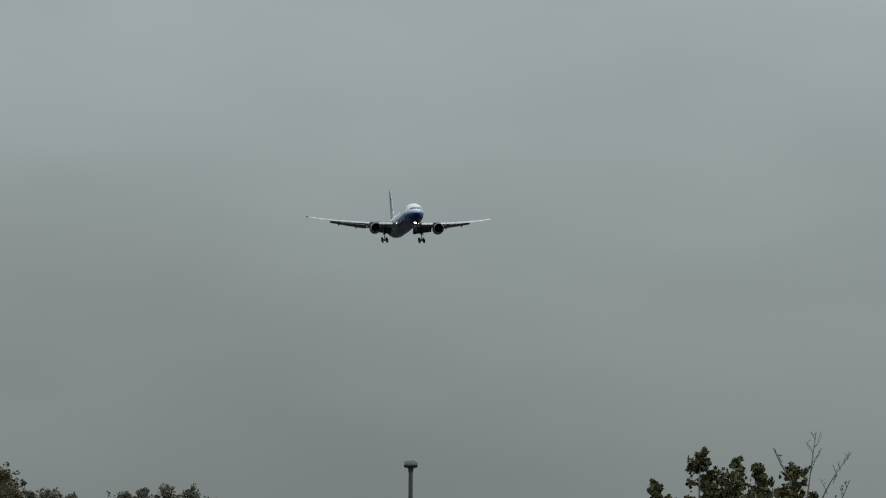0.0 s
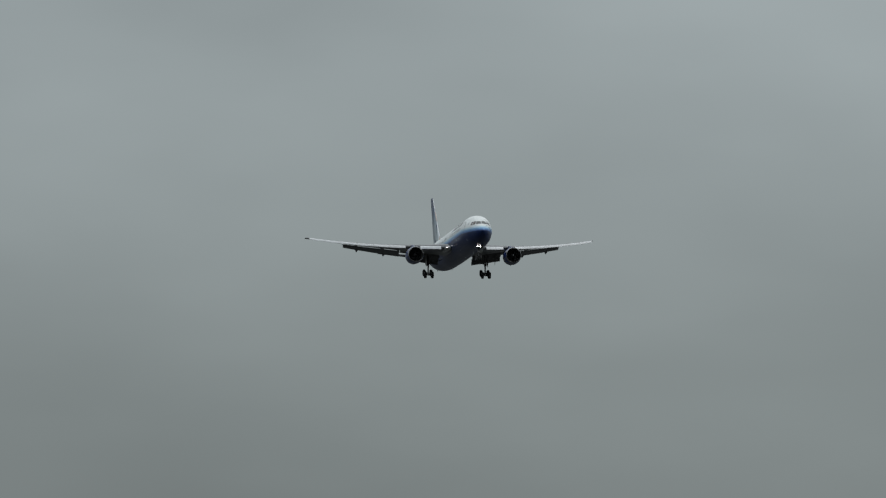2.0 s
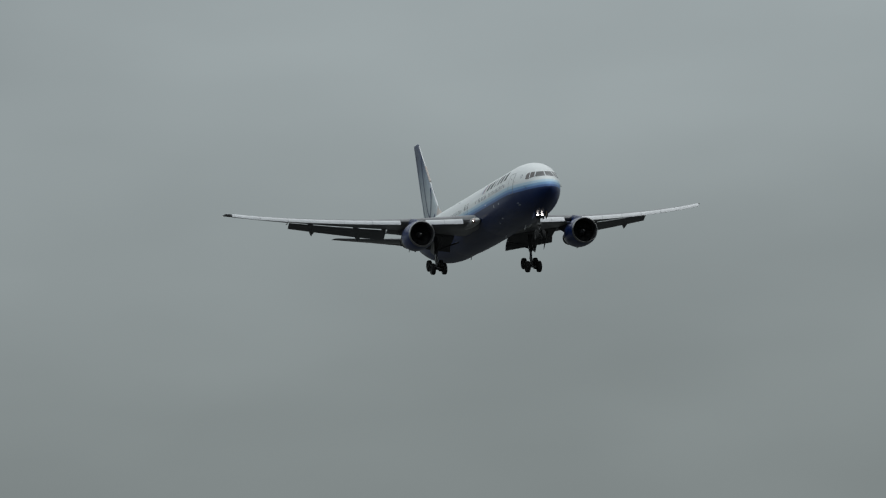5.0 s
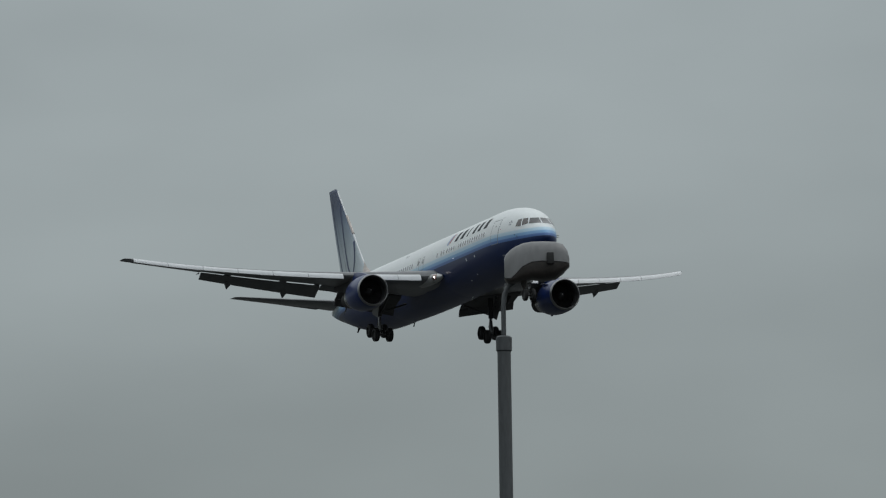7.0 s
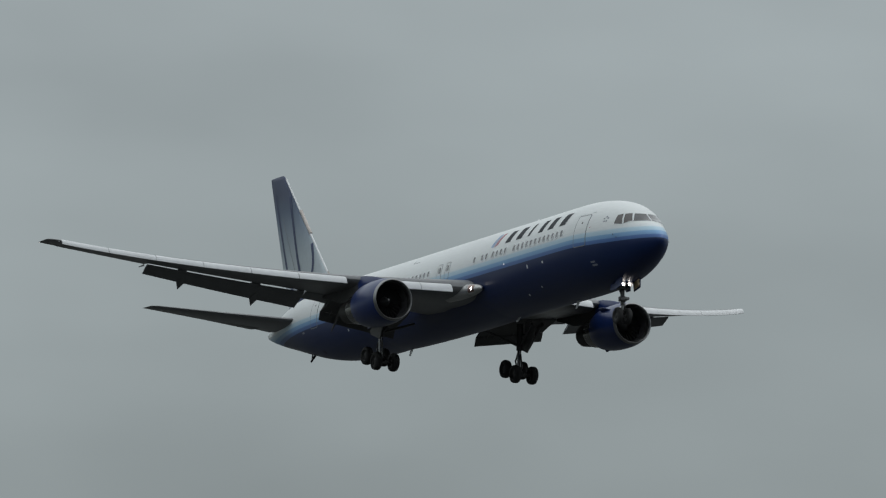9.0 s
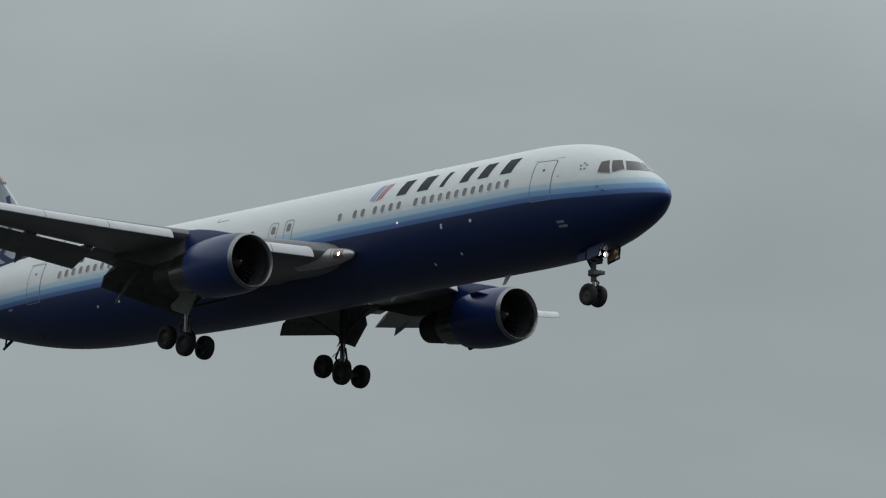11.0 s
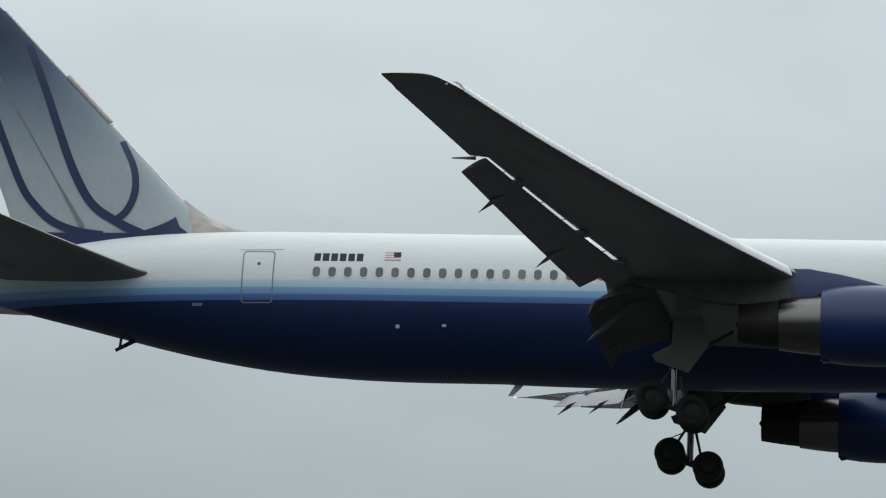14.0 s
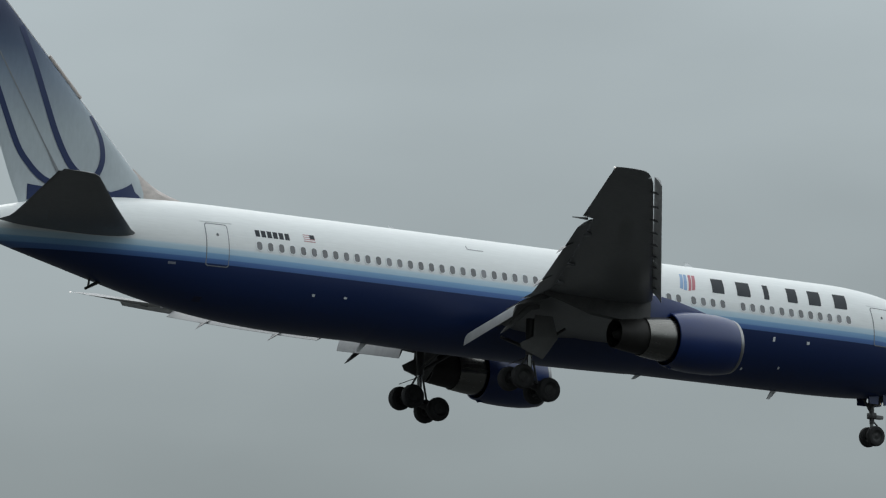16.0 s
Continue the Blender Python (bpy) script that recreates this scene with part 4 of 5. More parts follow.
        part("gear_door", slab([(-26.55, dy, -1.35), (-27.5, dy, -1.35), (-27.56, dy, -2.36), (-28.24, dy - side * 0.05, -2.72), (-28.12, dy - side * 0.06, -2.95), (-26.96, dy - side * 0.1, -3.34), (-26.24, dy, -2.33)], (0, side * 0.05, 0)), "gdoor", gear, "grey gear door on the leg")
        part("door_link", tube((-27.2, dy, -2.2), (-27.6, gy, -2.1), 0.05, n=8), "strut", gear)
        for (wx, wz) in ax:
            part("axle", tube((wx, gy - 0.62, wz), (wx, gy + 0.62, wz), 0.09), "strut", gear)
            for o in (-0.57, 0.57):
                wheel(gear, (wx, gy + o, wz), 0.56, 0.42, 1 if o > 0 else -1)
        # --- tailplane
        rings = []
        for y, le, te, z, th in ((0.9, 45.2, 52.9, 0.52, 0.075), (1.7, 46.25, 52.75, 0.62, 0.075), (2.2, 46.9, 52.8, 0.70, 0.075), (5.5, 49.6, 53.45, 1.15, 0.085), (8.9, 52.25, 54.12, 1.64, 0.08), (9.2, 52.62, 54.16, 1.68, 0.06), (9.31, 53.2, 54.17, 1.69, 0.02)):
            rings.append(section(le, side * y, z, te - le, -1.5, th, 1.0, 12, -0.005))
        stab = part("tailplane", skin(rings), "wing", plane, "grey horizontal tailplane")
        rings = []
        for y, le, te, z in ((2.3, 51.1, 52.83, 0.72), (8.7, 53.5, 54.12, 1.68)):
            rings.append(section(le, side * y, z + 0.03, te - le + 0.02, -1.5, 0.13, 1.0, 6, 0.0))
        part("elevator", skin(rings), "wing", stab)

    # --- fin: sections stacked upwards
    fin_rows = []
    for z, le, te, th in ((1.6, 43.6, 51.4, 0.08), (2.6, 43.9, 51.85, 0.085), (3.0, 44.6, 52.02, 0.09), (3.4, 45.25, 52.18, 0.095), (3.8, 45.76, 52.33, 0.098), (6.0, 47.93, 53.2, 0.10), (8.3, 50.15, 54.05, 0.10), (10.9, 52.72, 55.0, 0.10), (11.12, 52.98, 55.06, 0.08), (11.2, 53.2, 55.06, 0.03)):
        ch = te - le
        fin_rows.append([(-(le + u * ch), v * ch, z) for u, v in foil(16, th, 0.0)])
    fin = part("tail_fin", skin(fin_rows), "fin", plane, "tail fin fading from navy to pale grey with blue curved stripes")
    # pale leading edge strip and dorsal fillet
    part("dorsal_fillet", skin([[(-(x), w * s, z) for s, z in ((-1, zb), (-0.85, zb * 0.4 + zt * 0.6), (0, zt), (0.85, zb * 0.4 + zt * 0.6), (1, zb))] for x, zb, zt, w in ((43.25, 2.4, 2.69, 0.08), (43.9, 2.4, 2.86, 0.30), (44.45, 2.4, 3.07, 0.38), (44.8, 2.4, 3.24, 0.40), (45.2, 2.4, 3.50, 0.36), (45.75, 2.4, 3.90, 0.20))]), "dorsal", fin, "weathered tan fillet ahead of the fin")
    part("leading_edge_strip", tube((-45.82, 0, 3.80), (-52.70, 0, 10.9), 0.075, 0.055, 10), "slat", fin, "pale worn leading edge")
    bm = tube((-48.58, 0, 6.72), (-50.24, 0, 8.44), 0.11, 0.11, 10)
    part("leading_edge_antenna", bm, "dorsal", fin, "scuffed grey strip on the leading edge")

    def fin_y(xa, z):
        zs = [(1.6, 43.6, 51.4), (3.8, 45.76, 52.33), (6.0, 47.93, 53.2), (8.3, 50.15, 54.05), (10.9, 52.72, 55.0)]
        le, te = np.interp(z, [q[0] for q in zs], [q[1] for q in zs]), np.interp(z, [q[0] for q in zs], [q[2] for q in zs])
        u = min(max((xa - le) / (te - le), 0.0), 1.0)
        return 5 * 0.10 * (0.2969 * math.sqrt(u) - 0.126 * u - 0.3516 * u * u + 0.2843 * u ** 3 - 0.1015 * u ** 4) * (te - le)

    def bow(pts, s):
        """Smooth curve through a few points."""
        k = min(int(s * (len(pts) - 1)), len(pts) - 2)
        f = s * (len(pts) - 1) - k
        p = [Vector(pts[min(max(i, 0), len(pts) - 1)]) for i in (k - 1, k, k + 1, k + 2)]
        return 0.5 * (2 * p[1] + (p[2] - p[0]) * f + (2 * p[0] - 5 * p[1] + 4 * p[2] - p[3]) * f * f + (3 * p[1] - p[0] - 3 * p[2] + p[3]) * f ** 3)

    curves = [
        ([(54.12, 10.0), (53.1, 7.55), (52.5, 6.1), (51.7, 4.3), (51.15, 3.55), (50.5, 2.97), (49.6, 2.60), (48.6, 2.45)], 0.25, 0.29),
        ([(51.72, 9.62), (51.0, 7.9), (50.45, 6.45), (49.78, 4.8), (49.05, 3.6), (48.13, 2.96), (47.4, 2.60), (46.75, 2.36)], 0.26, 0.32),
        ([(48.08, 6.0), (47.6, 5.0), (47.5, 4.1), (47.75, 3.38), (48.18, 2.98)], 0.20, 0.27),
    ]
    for side in (-1, 1):
        for pts, w0, w1 in curves:
            bm = bmesh.new()
            prev = None
            for i in range(33):
                s = i / 32
                c, d = bow(pts, s), bow(pts, min(s + 0.02, 1)) - bow(pts, max(s - 0.02, 0))
                nrm = Vector((-d.y, d.x)).normalized() * (w0 + (w1 - w0) * math.sin(math.pi * min(s * 0.75, 0.5) )) * 0.5
                row = []
                for q in (c + nrm, c, c - nrm):
                    row.append(bm.verts.new((-q.x, side * (fin_y(q.x, q.y) + 0.014), q.y)))
                if prev:
                    for a in (0, 1):
                        bm.faces.new([prev[a], prev[a + 1], row[a + 1], row[a]])
                prev = row
            part("fin_stripe", bm, "stripe", fin)
        # blue sweep along the foot of the fin
        bm = bmesh.new()
        prev = None
        for i in range(29):
            x = 44.9 + 6.2 * i / 28
            if x < 45.7:
                top = 2.66 + (x - 44.9) / 0.8 * 0.84
            else:
                top = float(np.interp(x, (45.7, 45.99, 46.3, 46.6, 47.1, 47.6, 49.6, 50.6, 51.1), (3.50, 3.14, 2.94, 2.80, 2.62, 2.53, 2.53, 2.56, 2.60)))
            row = [bm.verts.new((-x, side * (fin_y(x, z) + 0.012), z)) for z in (1.9, (1.9 + top) / 2, top)]
            if prev:
                for a in (0, 1):
                    bm.faces.new([prev[a], prev[a + 1], row[a + 1], row[a]])
            prev = row
        part("fin_foot_band", bm, "stripe", fin)
        # rudder hinge line with its grime
        bm = bmesh.new()
        prev = None
        for i in range(17):
            z = 2.75 + 5.6 * i / 16
            x = 49.42 + (z - 2.83) * 0.605
            w = 0.035 + 0.07 * max(0, 1 - (z - 2.75) / 1.8)
            row = [bm.verts.new((-(x + o), side * (fin_y(x + o, z) + 0.010), z)) for o in (-w, w)]
            if prev:
                bm.faces.new([prev[0], prev[1], row[1], row[0]])
            prev = row
        part("rudder_seam", bm, "seam", fin)

    # --- nose gear
    ng = part("nose_gear", tube((-4.85, 0, -2.2), (-4.77, 0, -3.75), 0.13, 0.12, 16), "strut", plane, "nose gear leg with two wheels and lit lamps")
    part("brake_hose", tube((-4.78, 0.14, -3.3), (-4.72, 0.18, -4.2), 0.02, n=6), "tyre", ng)
    part("oleo", tube((-4.77, 0, -3.7), (-4.76, 0, -4.37), 0.075), "chrome", ng, "bright metal piston")
    part("axle", tube((-4.76, -0.33, -4.37), (-4.76, 0.33, -4.37), 0.07), "strut", ng)
    for o in (-0.30, 0.30):
        wheel(ng, (-4.76, o, -4.37), 0.49, 0.30, 1 if o > 0 else -1)
    bmt = tube((-4.70, 0, -3.62), (-4.42, 0, -3.85), 0.04)
    tube((-4.42, 0, -3.85), (-4.70, 0, -4.18), 0.04, bm=bmt)
    part("torque_link", bmt, "strut", ng)
    part("drag_brace", tube((-5.35, 0, -2.50), (-4.85, 0, -3.2), 0.06), "strut", ng)
    part("steering_unit", block(4.62, 4.96, -0.20, 0.20, -3.52, -3.22, 0.05), "strut", ng)
    part("steering_actuator", block(4.18, 4.66, -0.16, 0.16, -3.50, -3.32, 0.05), "gdoor", ng)
    part("light_bracket", block(4.50, 4.90, -0.30, 0.30, -2.84, -2.72, 0.02), "strut", ng)
    for o in (-0.21, 0.21):
        cup = part("lamp_housing", spin([(-0.0, 0.118), (-0.15, 0.132), (-0.15, 0.142), (0.1, 0.12), (0.2, 0.05)], 16, (-4.38, o, -2.56), True), "strut", ng)
        part("lamp_face", spin([(-0.012, 0.01), (-0.012, 0.085), (0.0, 0.09)], 16, (-4.38, o, -2.56)), "lampglow", cup, "lit taxi lamp")
    for s in (-1, 1):
        fwd = part("nose_gear_door", slab([(-3.70, s * 0.55, -2.15), (-4.60, s * 0.55, -2.25), (-4.55, s * 0.60, -2.92), (-3.80, s * 0.60, -2.76)], (0, s * 0.05, 0)), "hull", ng, "open nose gear door")
        part("door_liner", slab([(-3.76, s * 0.53, -2.20), (-4.54, s * 0.53, -2.30), (-4.50, s * 0.575, -2.84), (-3.86, s * 0.575, -2.70)], (0, s * 0.015, 0)), "tan", fwd, "tan inner face")
        part("nose_gear_door", slab([(-4.75, s * 0.45, -2.35), (-5.35, s * 0.45, -2.40), (-5.30, s * 0.48, -2.86), (-4.80, s * 0.48, -2.86)], (0, s * 0.05, 0)), "hull", ng, "open nose gear door")
    return plane


def wheel(parent, c, r, w, face):
    """A tyre with rounded shoulders and a dished rim, axle along y."""
    cx, cy, cz = c

    def turn(profile, n=32):
        rings = [[(cx + rr * math.cos(2 * math.pi * k / n), cy + o, cz + rr * math.sin(2 * math.pi * k / n)) for k in range(n)] for o, rr in profile]
        return skin(rings, True, False)
    h = w / 2
    ty = part("tyre", turn([(-h * 0.75, r * 0.52), (-h, r * 0.62), (-h, r * 0.82), (-h * 0.8, r * 0.95), (-h * 0.4, r), (h * 0.4, r), (h * 0.8, r * 0.95), (h, r * 0.82), (h, r * 0.62), (h * 0.75, r * 0.52)]), "tyre", parent)
    part("rim", turn([(-h * 0.7, 0.02), (-h * 0.55, r * 0.25), (-h * 0.5, r * 0.4), (-h * 0.78, r * 0.53), (h * 0.78, r * 0.53), (h * 0.5, r * 0.4), (h * 0.55, r * 0.25), (h * 0.7, 0.02)], 24), "rim", ty)


plane = airliner()

# ---- ground ----


def ground():
    bm = bmesh.new()
    n, size = 48, 4800
    vs = [[bm.verts.new((-size + 2 * size * i / n, -size + 2 * size * j / n, 0.0)) for j in range(n + 1)] for i in range(n + 1)]
    for i in range(n):
        for j in range(n):
            bm.faces.new([vs[i][j], vs[i + 1][j], vs[i + 1][j + 1], vs[i][j + 1]])
    g = part("ground", bm, "grass", None, smooth=False)
    tagged(g, "dark green rough grass reaching the horizon", "ground", kind="structure")


ground()


def bearing(turn, dist, z=0.0):
    """A place at a bearing (degrees to the right of +Y) and distance from the camera."""
    return Vector((dist * math.sin(radians(turn)), dist * math.cos(radians(turn)), z))


# ---- street lamps ----


def street_lamp(name, label, height, head_turn, head_len, col_r, m):
    """A stepped steel column, a bent spigot and a boxy lantern reaching out to one side."""
    lamp = thing(name, label, "street lamp", "street lamps")
    neck = height - 0.86
    col = spin_z([(0.0, col_r * 1.45), (1.4, col_r * 1.45), (1.5, col_r * 1.08), (neck, col_r)], 24)
    column = part("column", col, "steel", lamp)
    part("base_door", block(-0.02, 0.02, -0.06, 0.06, 0.4, 1.0, 0.008), "steel", column).location.y = 0
    part("collar", spin_z([(neck - 0.01, col_r * 1.02), (neck, col_r * 1.18), (neck + 0.125, col_r * 1.2), (neck + 0.14, col_r * 0.9), (neck + 0.14, 0.03)], 24), "steel", lamp, "collar where the column narrows")
    pts = [Vector((0, 0, neck + 0.1)), Vector((0, 0, neck + 0.42)), Vector((0.012, 0, neck + 0.54)), Vector((0.05, 0, neck + 0.62)), Vector((0.12, 0, neck + 0.665)), Vector((0.20, 0, neck + 0.69))]
    rings = []
    for i, p in enumerate(pts):
        d = (pts[min(i + 1, len(pts) - 1)] - pts[max(i - 1, 0)]).normalized()
        u, v = Vector((0, 1, 0)), d.cross(Vector((0, 1, 0)))
        rings.append([p + (u * math.cos(2 * math.pi * k / 14) + v * math.sin(2 * math.pi * k / 14)) * 0.024 for k in range(14)])
    part("spigot", skin(rings), "steel", lamp, "bent steel spigot")
    # lantern: a canopy above, a dark bowl below
    L, z0, reach = head_len, neck + 0.66, 0.015
    can, bowl = [], []
    for s, zt, zm, zb, w in ((0.0, 0.22, 0.045, 0.03, 0.07), (0.02, 0.255, 0.02, 0.0, 0.11), (0.10, 0.305, 0.015, -0.02, 0.14), (0.18, 0.335, 0.06, -0.015, 0.155), (0.28, 0.36, 0.125, -0.005, 0.167), (0.42, 0.375, 0.165, 0.02, 0.175),
                             (0.60, 0.377, 0.175, 0.005, 0.175), (0.78, 0.372, 0.17, 0.02, 0.17), (0.90, 0.35, 0.165, 0.075, 0.155), (0.97, 0.29, 0.16, 0.125, 0.125), (1.0, 0.22, 0.155, 0.14, 0.08)):
        x = L * s + reach
        a, b = [], []
        for k in range(13):
            t = math.pi * k / 12
            a.append((x, -w * math.copysign(abs(math.cos(t)) ** 0.6, math.cos(t)), z0 + zm + (zt - zm) * abs(math.sin(t)) ** 0.55))
            b.append((x, -w * 0.96 * math.copysign(abs(math.cos(t)) ** 0.7, math.cos(t)), z0 + zm - 0.004 - (zm - zb) * abs(math.sin(t)) ** 0.6))
        can.append(a)
        bowl.append(b)
    head = part("lantern_canopy", skin(can), "housing", lamp, "weathered grey lantern canopy", angle=50)
    part("lantern_bowl", skin(bowl), "bowl", lamp, "dark dirty lantern bowl", angle=50)
    part("end_cap", block(-reach - 0.012, -reach - 0.002, -0.065, 0.065, z0 + 0.085, z0 + 0.215, 0.003), "slat", head, "pale end cap")
    part("photocell", spin_z([(z0 - 0.075, 0.006), (z0 - 0.03, 0.030), (z0 + 0.05, 0.034)], 10, (L * 0.32, 0)), "bowl", head)
    for a, b in ((-0.205, -0.16), (0.16, 0.205)):
        part("latch", block(-L * 0.76 - reach, -L * 0.65 - reach, a, b, z0 + 0.14, z0 + 0.25, 0.008), "dark", head, "black latch")
    lamp.matrix_basis = m @ pose(0, 0, 0, 0, 0, head_turn)
    return lamp


def spin_z(profile, n=24, at=(0, 0)):
    rings = [[(at[0] + r * math.cos(2 * math.pi * k / n), at[1] + r * math.sin(2 * math.pi * k / n), z) for k in range(n)] for z, r in profile]
    return skin(rings, True, True)


LAMP_DIST, LAMP_TURN = 55.86, -66.579
LAMP_TOP = 1.7 + LAMP_DIST * 0.13677 + 0.72
street_lamp("street_lamp", "grey steel street lamp with a weathered boxy lantern", LAMP_TOP, -(LAMP_TURN), 0.62, 0.064, Matrix.Translation(bearing(LAMP_TURN, LAMP_DIST)))
FAR_DIST, FAR_TOP = 161.0, 12.77


def post_lamp(label, m):
    """A plain column with a wedge-shaped lantern seated on its top."""
    lamp = thing("street_lamp", label, "street lamp", "street lamps")
    part("column", spin_z([(0.0, 0.10), (1.5, 0.10), (1.6, 0.075), (FAR_TOP - 0.24, 0.058)], 20), "steel", lamp)
    part("collar", spin_z([(FAR_TOP - 0.34, 0.066), (FAR_TOP - 0.20, 0.08), (FAR_TOP - 0.16, 0.08)], 20), "bowl", lamp, "dark collar under the lantern")
    can, bowl = [], []
    for y, k, h in ((-0.20, 0.7, 0.6), (-0.17, 0.92, 0.9), (-0.05, 1.0, 1.0), (0.25, 1.0, 0.95), (0.42, 0.9, 0.8), (0.48, 0.65, 0.5)):
        top, low = [], []
        for q in range(13):
            t = math.pi * q / 12
            c = math.copysign(abs(math.cos(t)) ** 0.45, math.cos(t))
            top.append((-0.19 * k * c * (1 - 0.22 * math.sin(t) ** 2), y, FAR_TOP - 0.155 + 0.155 * h * abs(math.sin(t)) ** 0.5))
            low.append((-0.185 * k * c, y, FAR_TOP - 0.16 - 0.055 * h * abs(math.sin(t)) ** 0.6))
        can.append(top)
        bowl.append(low)
    part("lantern_canopy", skin(can), "housing", lamp, "grey lantern canopy", angle=50)
    part("lantern_bowl", skin(bowl), "bowl", lamp, "dark lantern bowl", angle=50)
    lamp.matrix_basis = m


post_lamp("far grey street lamp with a wedge lantern above the hedge", Matrix.Translation(bearing(-77.505, FAR_DIST)) @ pose(0, 0, 0, 0, 0, 77.5))

# ---- trees ----


def leafy_tree(label, base, tips, clump_r, leaves, leaf_size, leaf, bare=(), name="tree", seed=1, spread=1.0):
    """A tapered trunk with limbs to each tip; leaves gather in uneven clumps at the tips. Tips are relative to the base."""
    rnd = random.Random(seed)
    t = thing(name, label, "tree", "trees at the field's edge")
    bm = bmesh.new()
    top = max(p[2] for p in tips)
    fork = Vector((0, 0, top * 0.42))

    def limb(a, b, r0, r1, bend=0.12, segs=6):
        a, b = Vector(a), Vector(b)
        off = Vector((rnd.uniform(-1, 1), rnd.uniform(-1, 1), rnd.uniform(-0.2, 0.5))) * (b - a).length * bend
        rings = []
        for i in range(segs + 1):
            s = i / segs
            p = a.lerp(b, s) + off * math.sin(math.pi * s)
            r = r0 + (r1 - r0) * s
            d = (b - a).normalized()
            u = d.cross(Vector((1, 0.3, 0))).normalized()
            v = d.cross(u)
            rings.append([p + (u * math.cos(math.pi * k / 3) + v * math.sin(math.pi * k / 3)) * r for k in range(6)])
        skin(rings, True, True, bm)
    limb((0, 0, 0), fork, top * 0.022, top * 0.014, 0.03)
    lb = bmesh.new()

    def leafs(c, r, n, small=1.0):
        for _ in range(n):
            d = Vector((rnd.gauss(0, 1), rnd.gauss(0, 1), rnd.gauss(0, 1.0)))
            d = d.normalized() * r * rnd.random() ** 0.5
            p = Vector(c) + d
            s = small * leaf_size * rnd.uniform(0.6, 1.3)
            e = Euler((rnd.uniform(0, 6.3), rnd.uniform(0, 6.3), rnd.uniform(0, 6.3))).to_matrix()
            shape = [(0, -0.5, 0), (0.33, -0.22, 0.06), (0.52, 0.12, 0.02), (0.2, 0.22, -0.03), (0, 0.62, 0.05), (-0.22, 0.2, -0.03), (-0.5, 0.1, 0.02), (-0.33, -0.2, 0.06)]
            vs = [lb.verts.new(p + e @ (Vector(q) * s)) for q in shape]
            mid = lb.verts.new(p)
            for i in range(8):
                lb.faces.new([vs[i], vs[(i + 1) % 8], mid])
    for i, q in enumerate(tips):
        x, y, z, k = q
        knee = fork.lerp(Vector((x, y, z)), 0.55) + Vector((0, 0, -0.1 * top * rnd.random()))
        limb(fork - Vector((0, 0, rnd.uniform(0, 0.18) * top)), knee, top * 0.008, top * 0.004)
        limb(knee, (x, y, z + clump_r * k * 0.7), top * 0.004, 0.006)
        for j in range(int(leaves * k)):
            o = Vector((rnd.gauss(0, 0.45), rnd.gauss(0, 0.5), max(-1.5, min(0.75, rnd.gauss(-0.15, 0.5))))) * clump_r * k
            leafs(Vector((x, y, z)) + o, clump_r * k * 0.38, 9)
    for x, y, z, x0, z0 in bare:
        a, b = Vector((x0, y, z0)), Vector((x, y, z))
        limb(a, b, 0.012, 0.004, 0.06)
        flip = 1
        for s in (0.3, 0.48, 0.6, 0.7, 0.8, 0.9):
            p = a.lerp(b, s)
            flip = -flip if rnd.random() < 0.8 else flip
            ln = (b - a).length * rnd.uniform(0.10, 0.26) * (1.2 - 0.6 * s)
            q = p + Vector((flip * ln * rnd.uniform(0.35, 0.7), rnd.uniform(-0.05, 0.05), ln))
            limb(p, q, 0.006, 0.003, 0.16, 4)
            for f in (0.45, 0.75):
                e = p.lerp(q, f)
                h = e + Vector((rnd.choice((-1, 1)) * ln * rnd.uniform(0.1, 0.25), 0, ln * rnd.uniform(0.2, 0.4)))
                limb(e, h, 0.0035, 0.002, 0.1, 3)
                if rnd.random() < 0.45:
                    leafs(h, 0.02, 2, 0.4)
    part("trunk", bm, "bark", t)
    part("crown", lb, leaf, t, smooth=False)
    t.matrix_basis = base
    return t


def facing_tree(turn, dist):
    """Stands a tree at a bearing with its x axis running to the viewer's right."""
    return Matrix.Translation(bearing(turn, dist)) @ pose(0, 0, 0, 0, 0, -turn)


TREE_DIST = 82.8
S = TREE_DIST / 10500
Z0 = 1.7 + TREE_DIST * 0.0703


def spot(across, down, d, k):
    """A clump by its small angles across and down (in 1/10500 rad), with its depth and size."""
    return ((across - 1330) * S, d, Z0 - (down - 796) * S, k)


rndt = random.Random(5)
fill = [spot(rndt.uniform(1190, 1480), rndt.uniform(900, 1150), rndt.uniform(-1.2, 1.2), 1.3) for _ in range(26)]
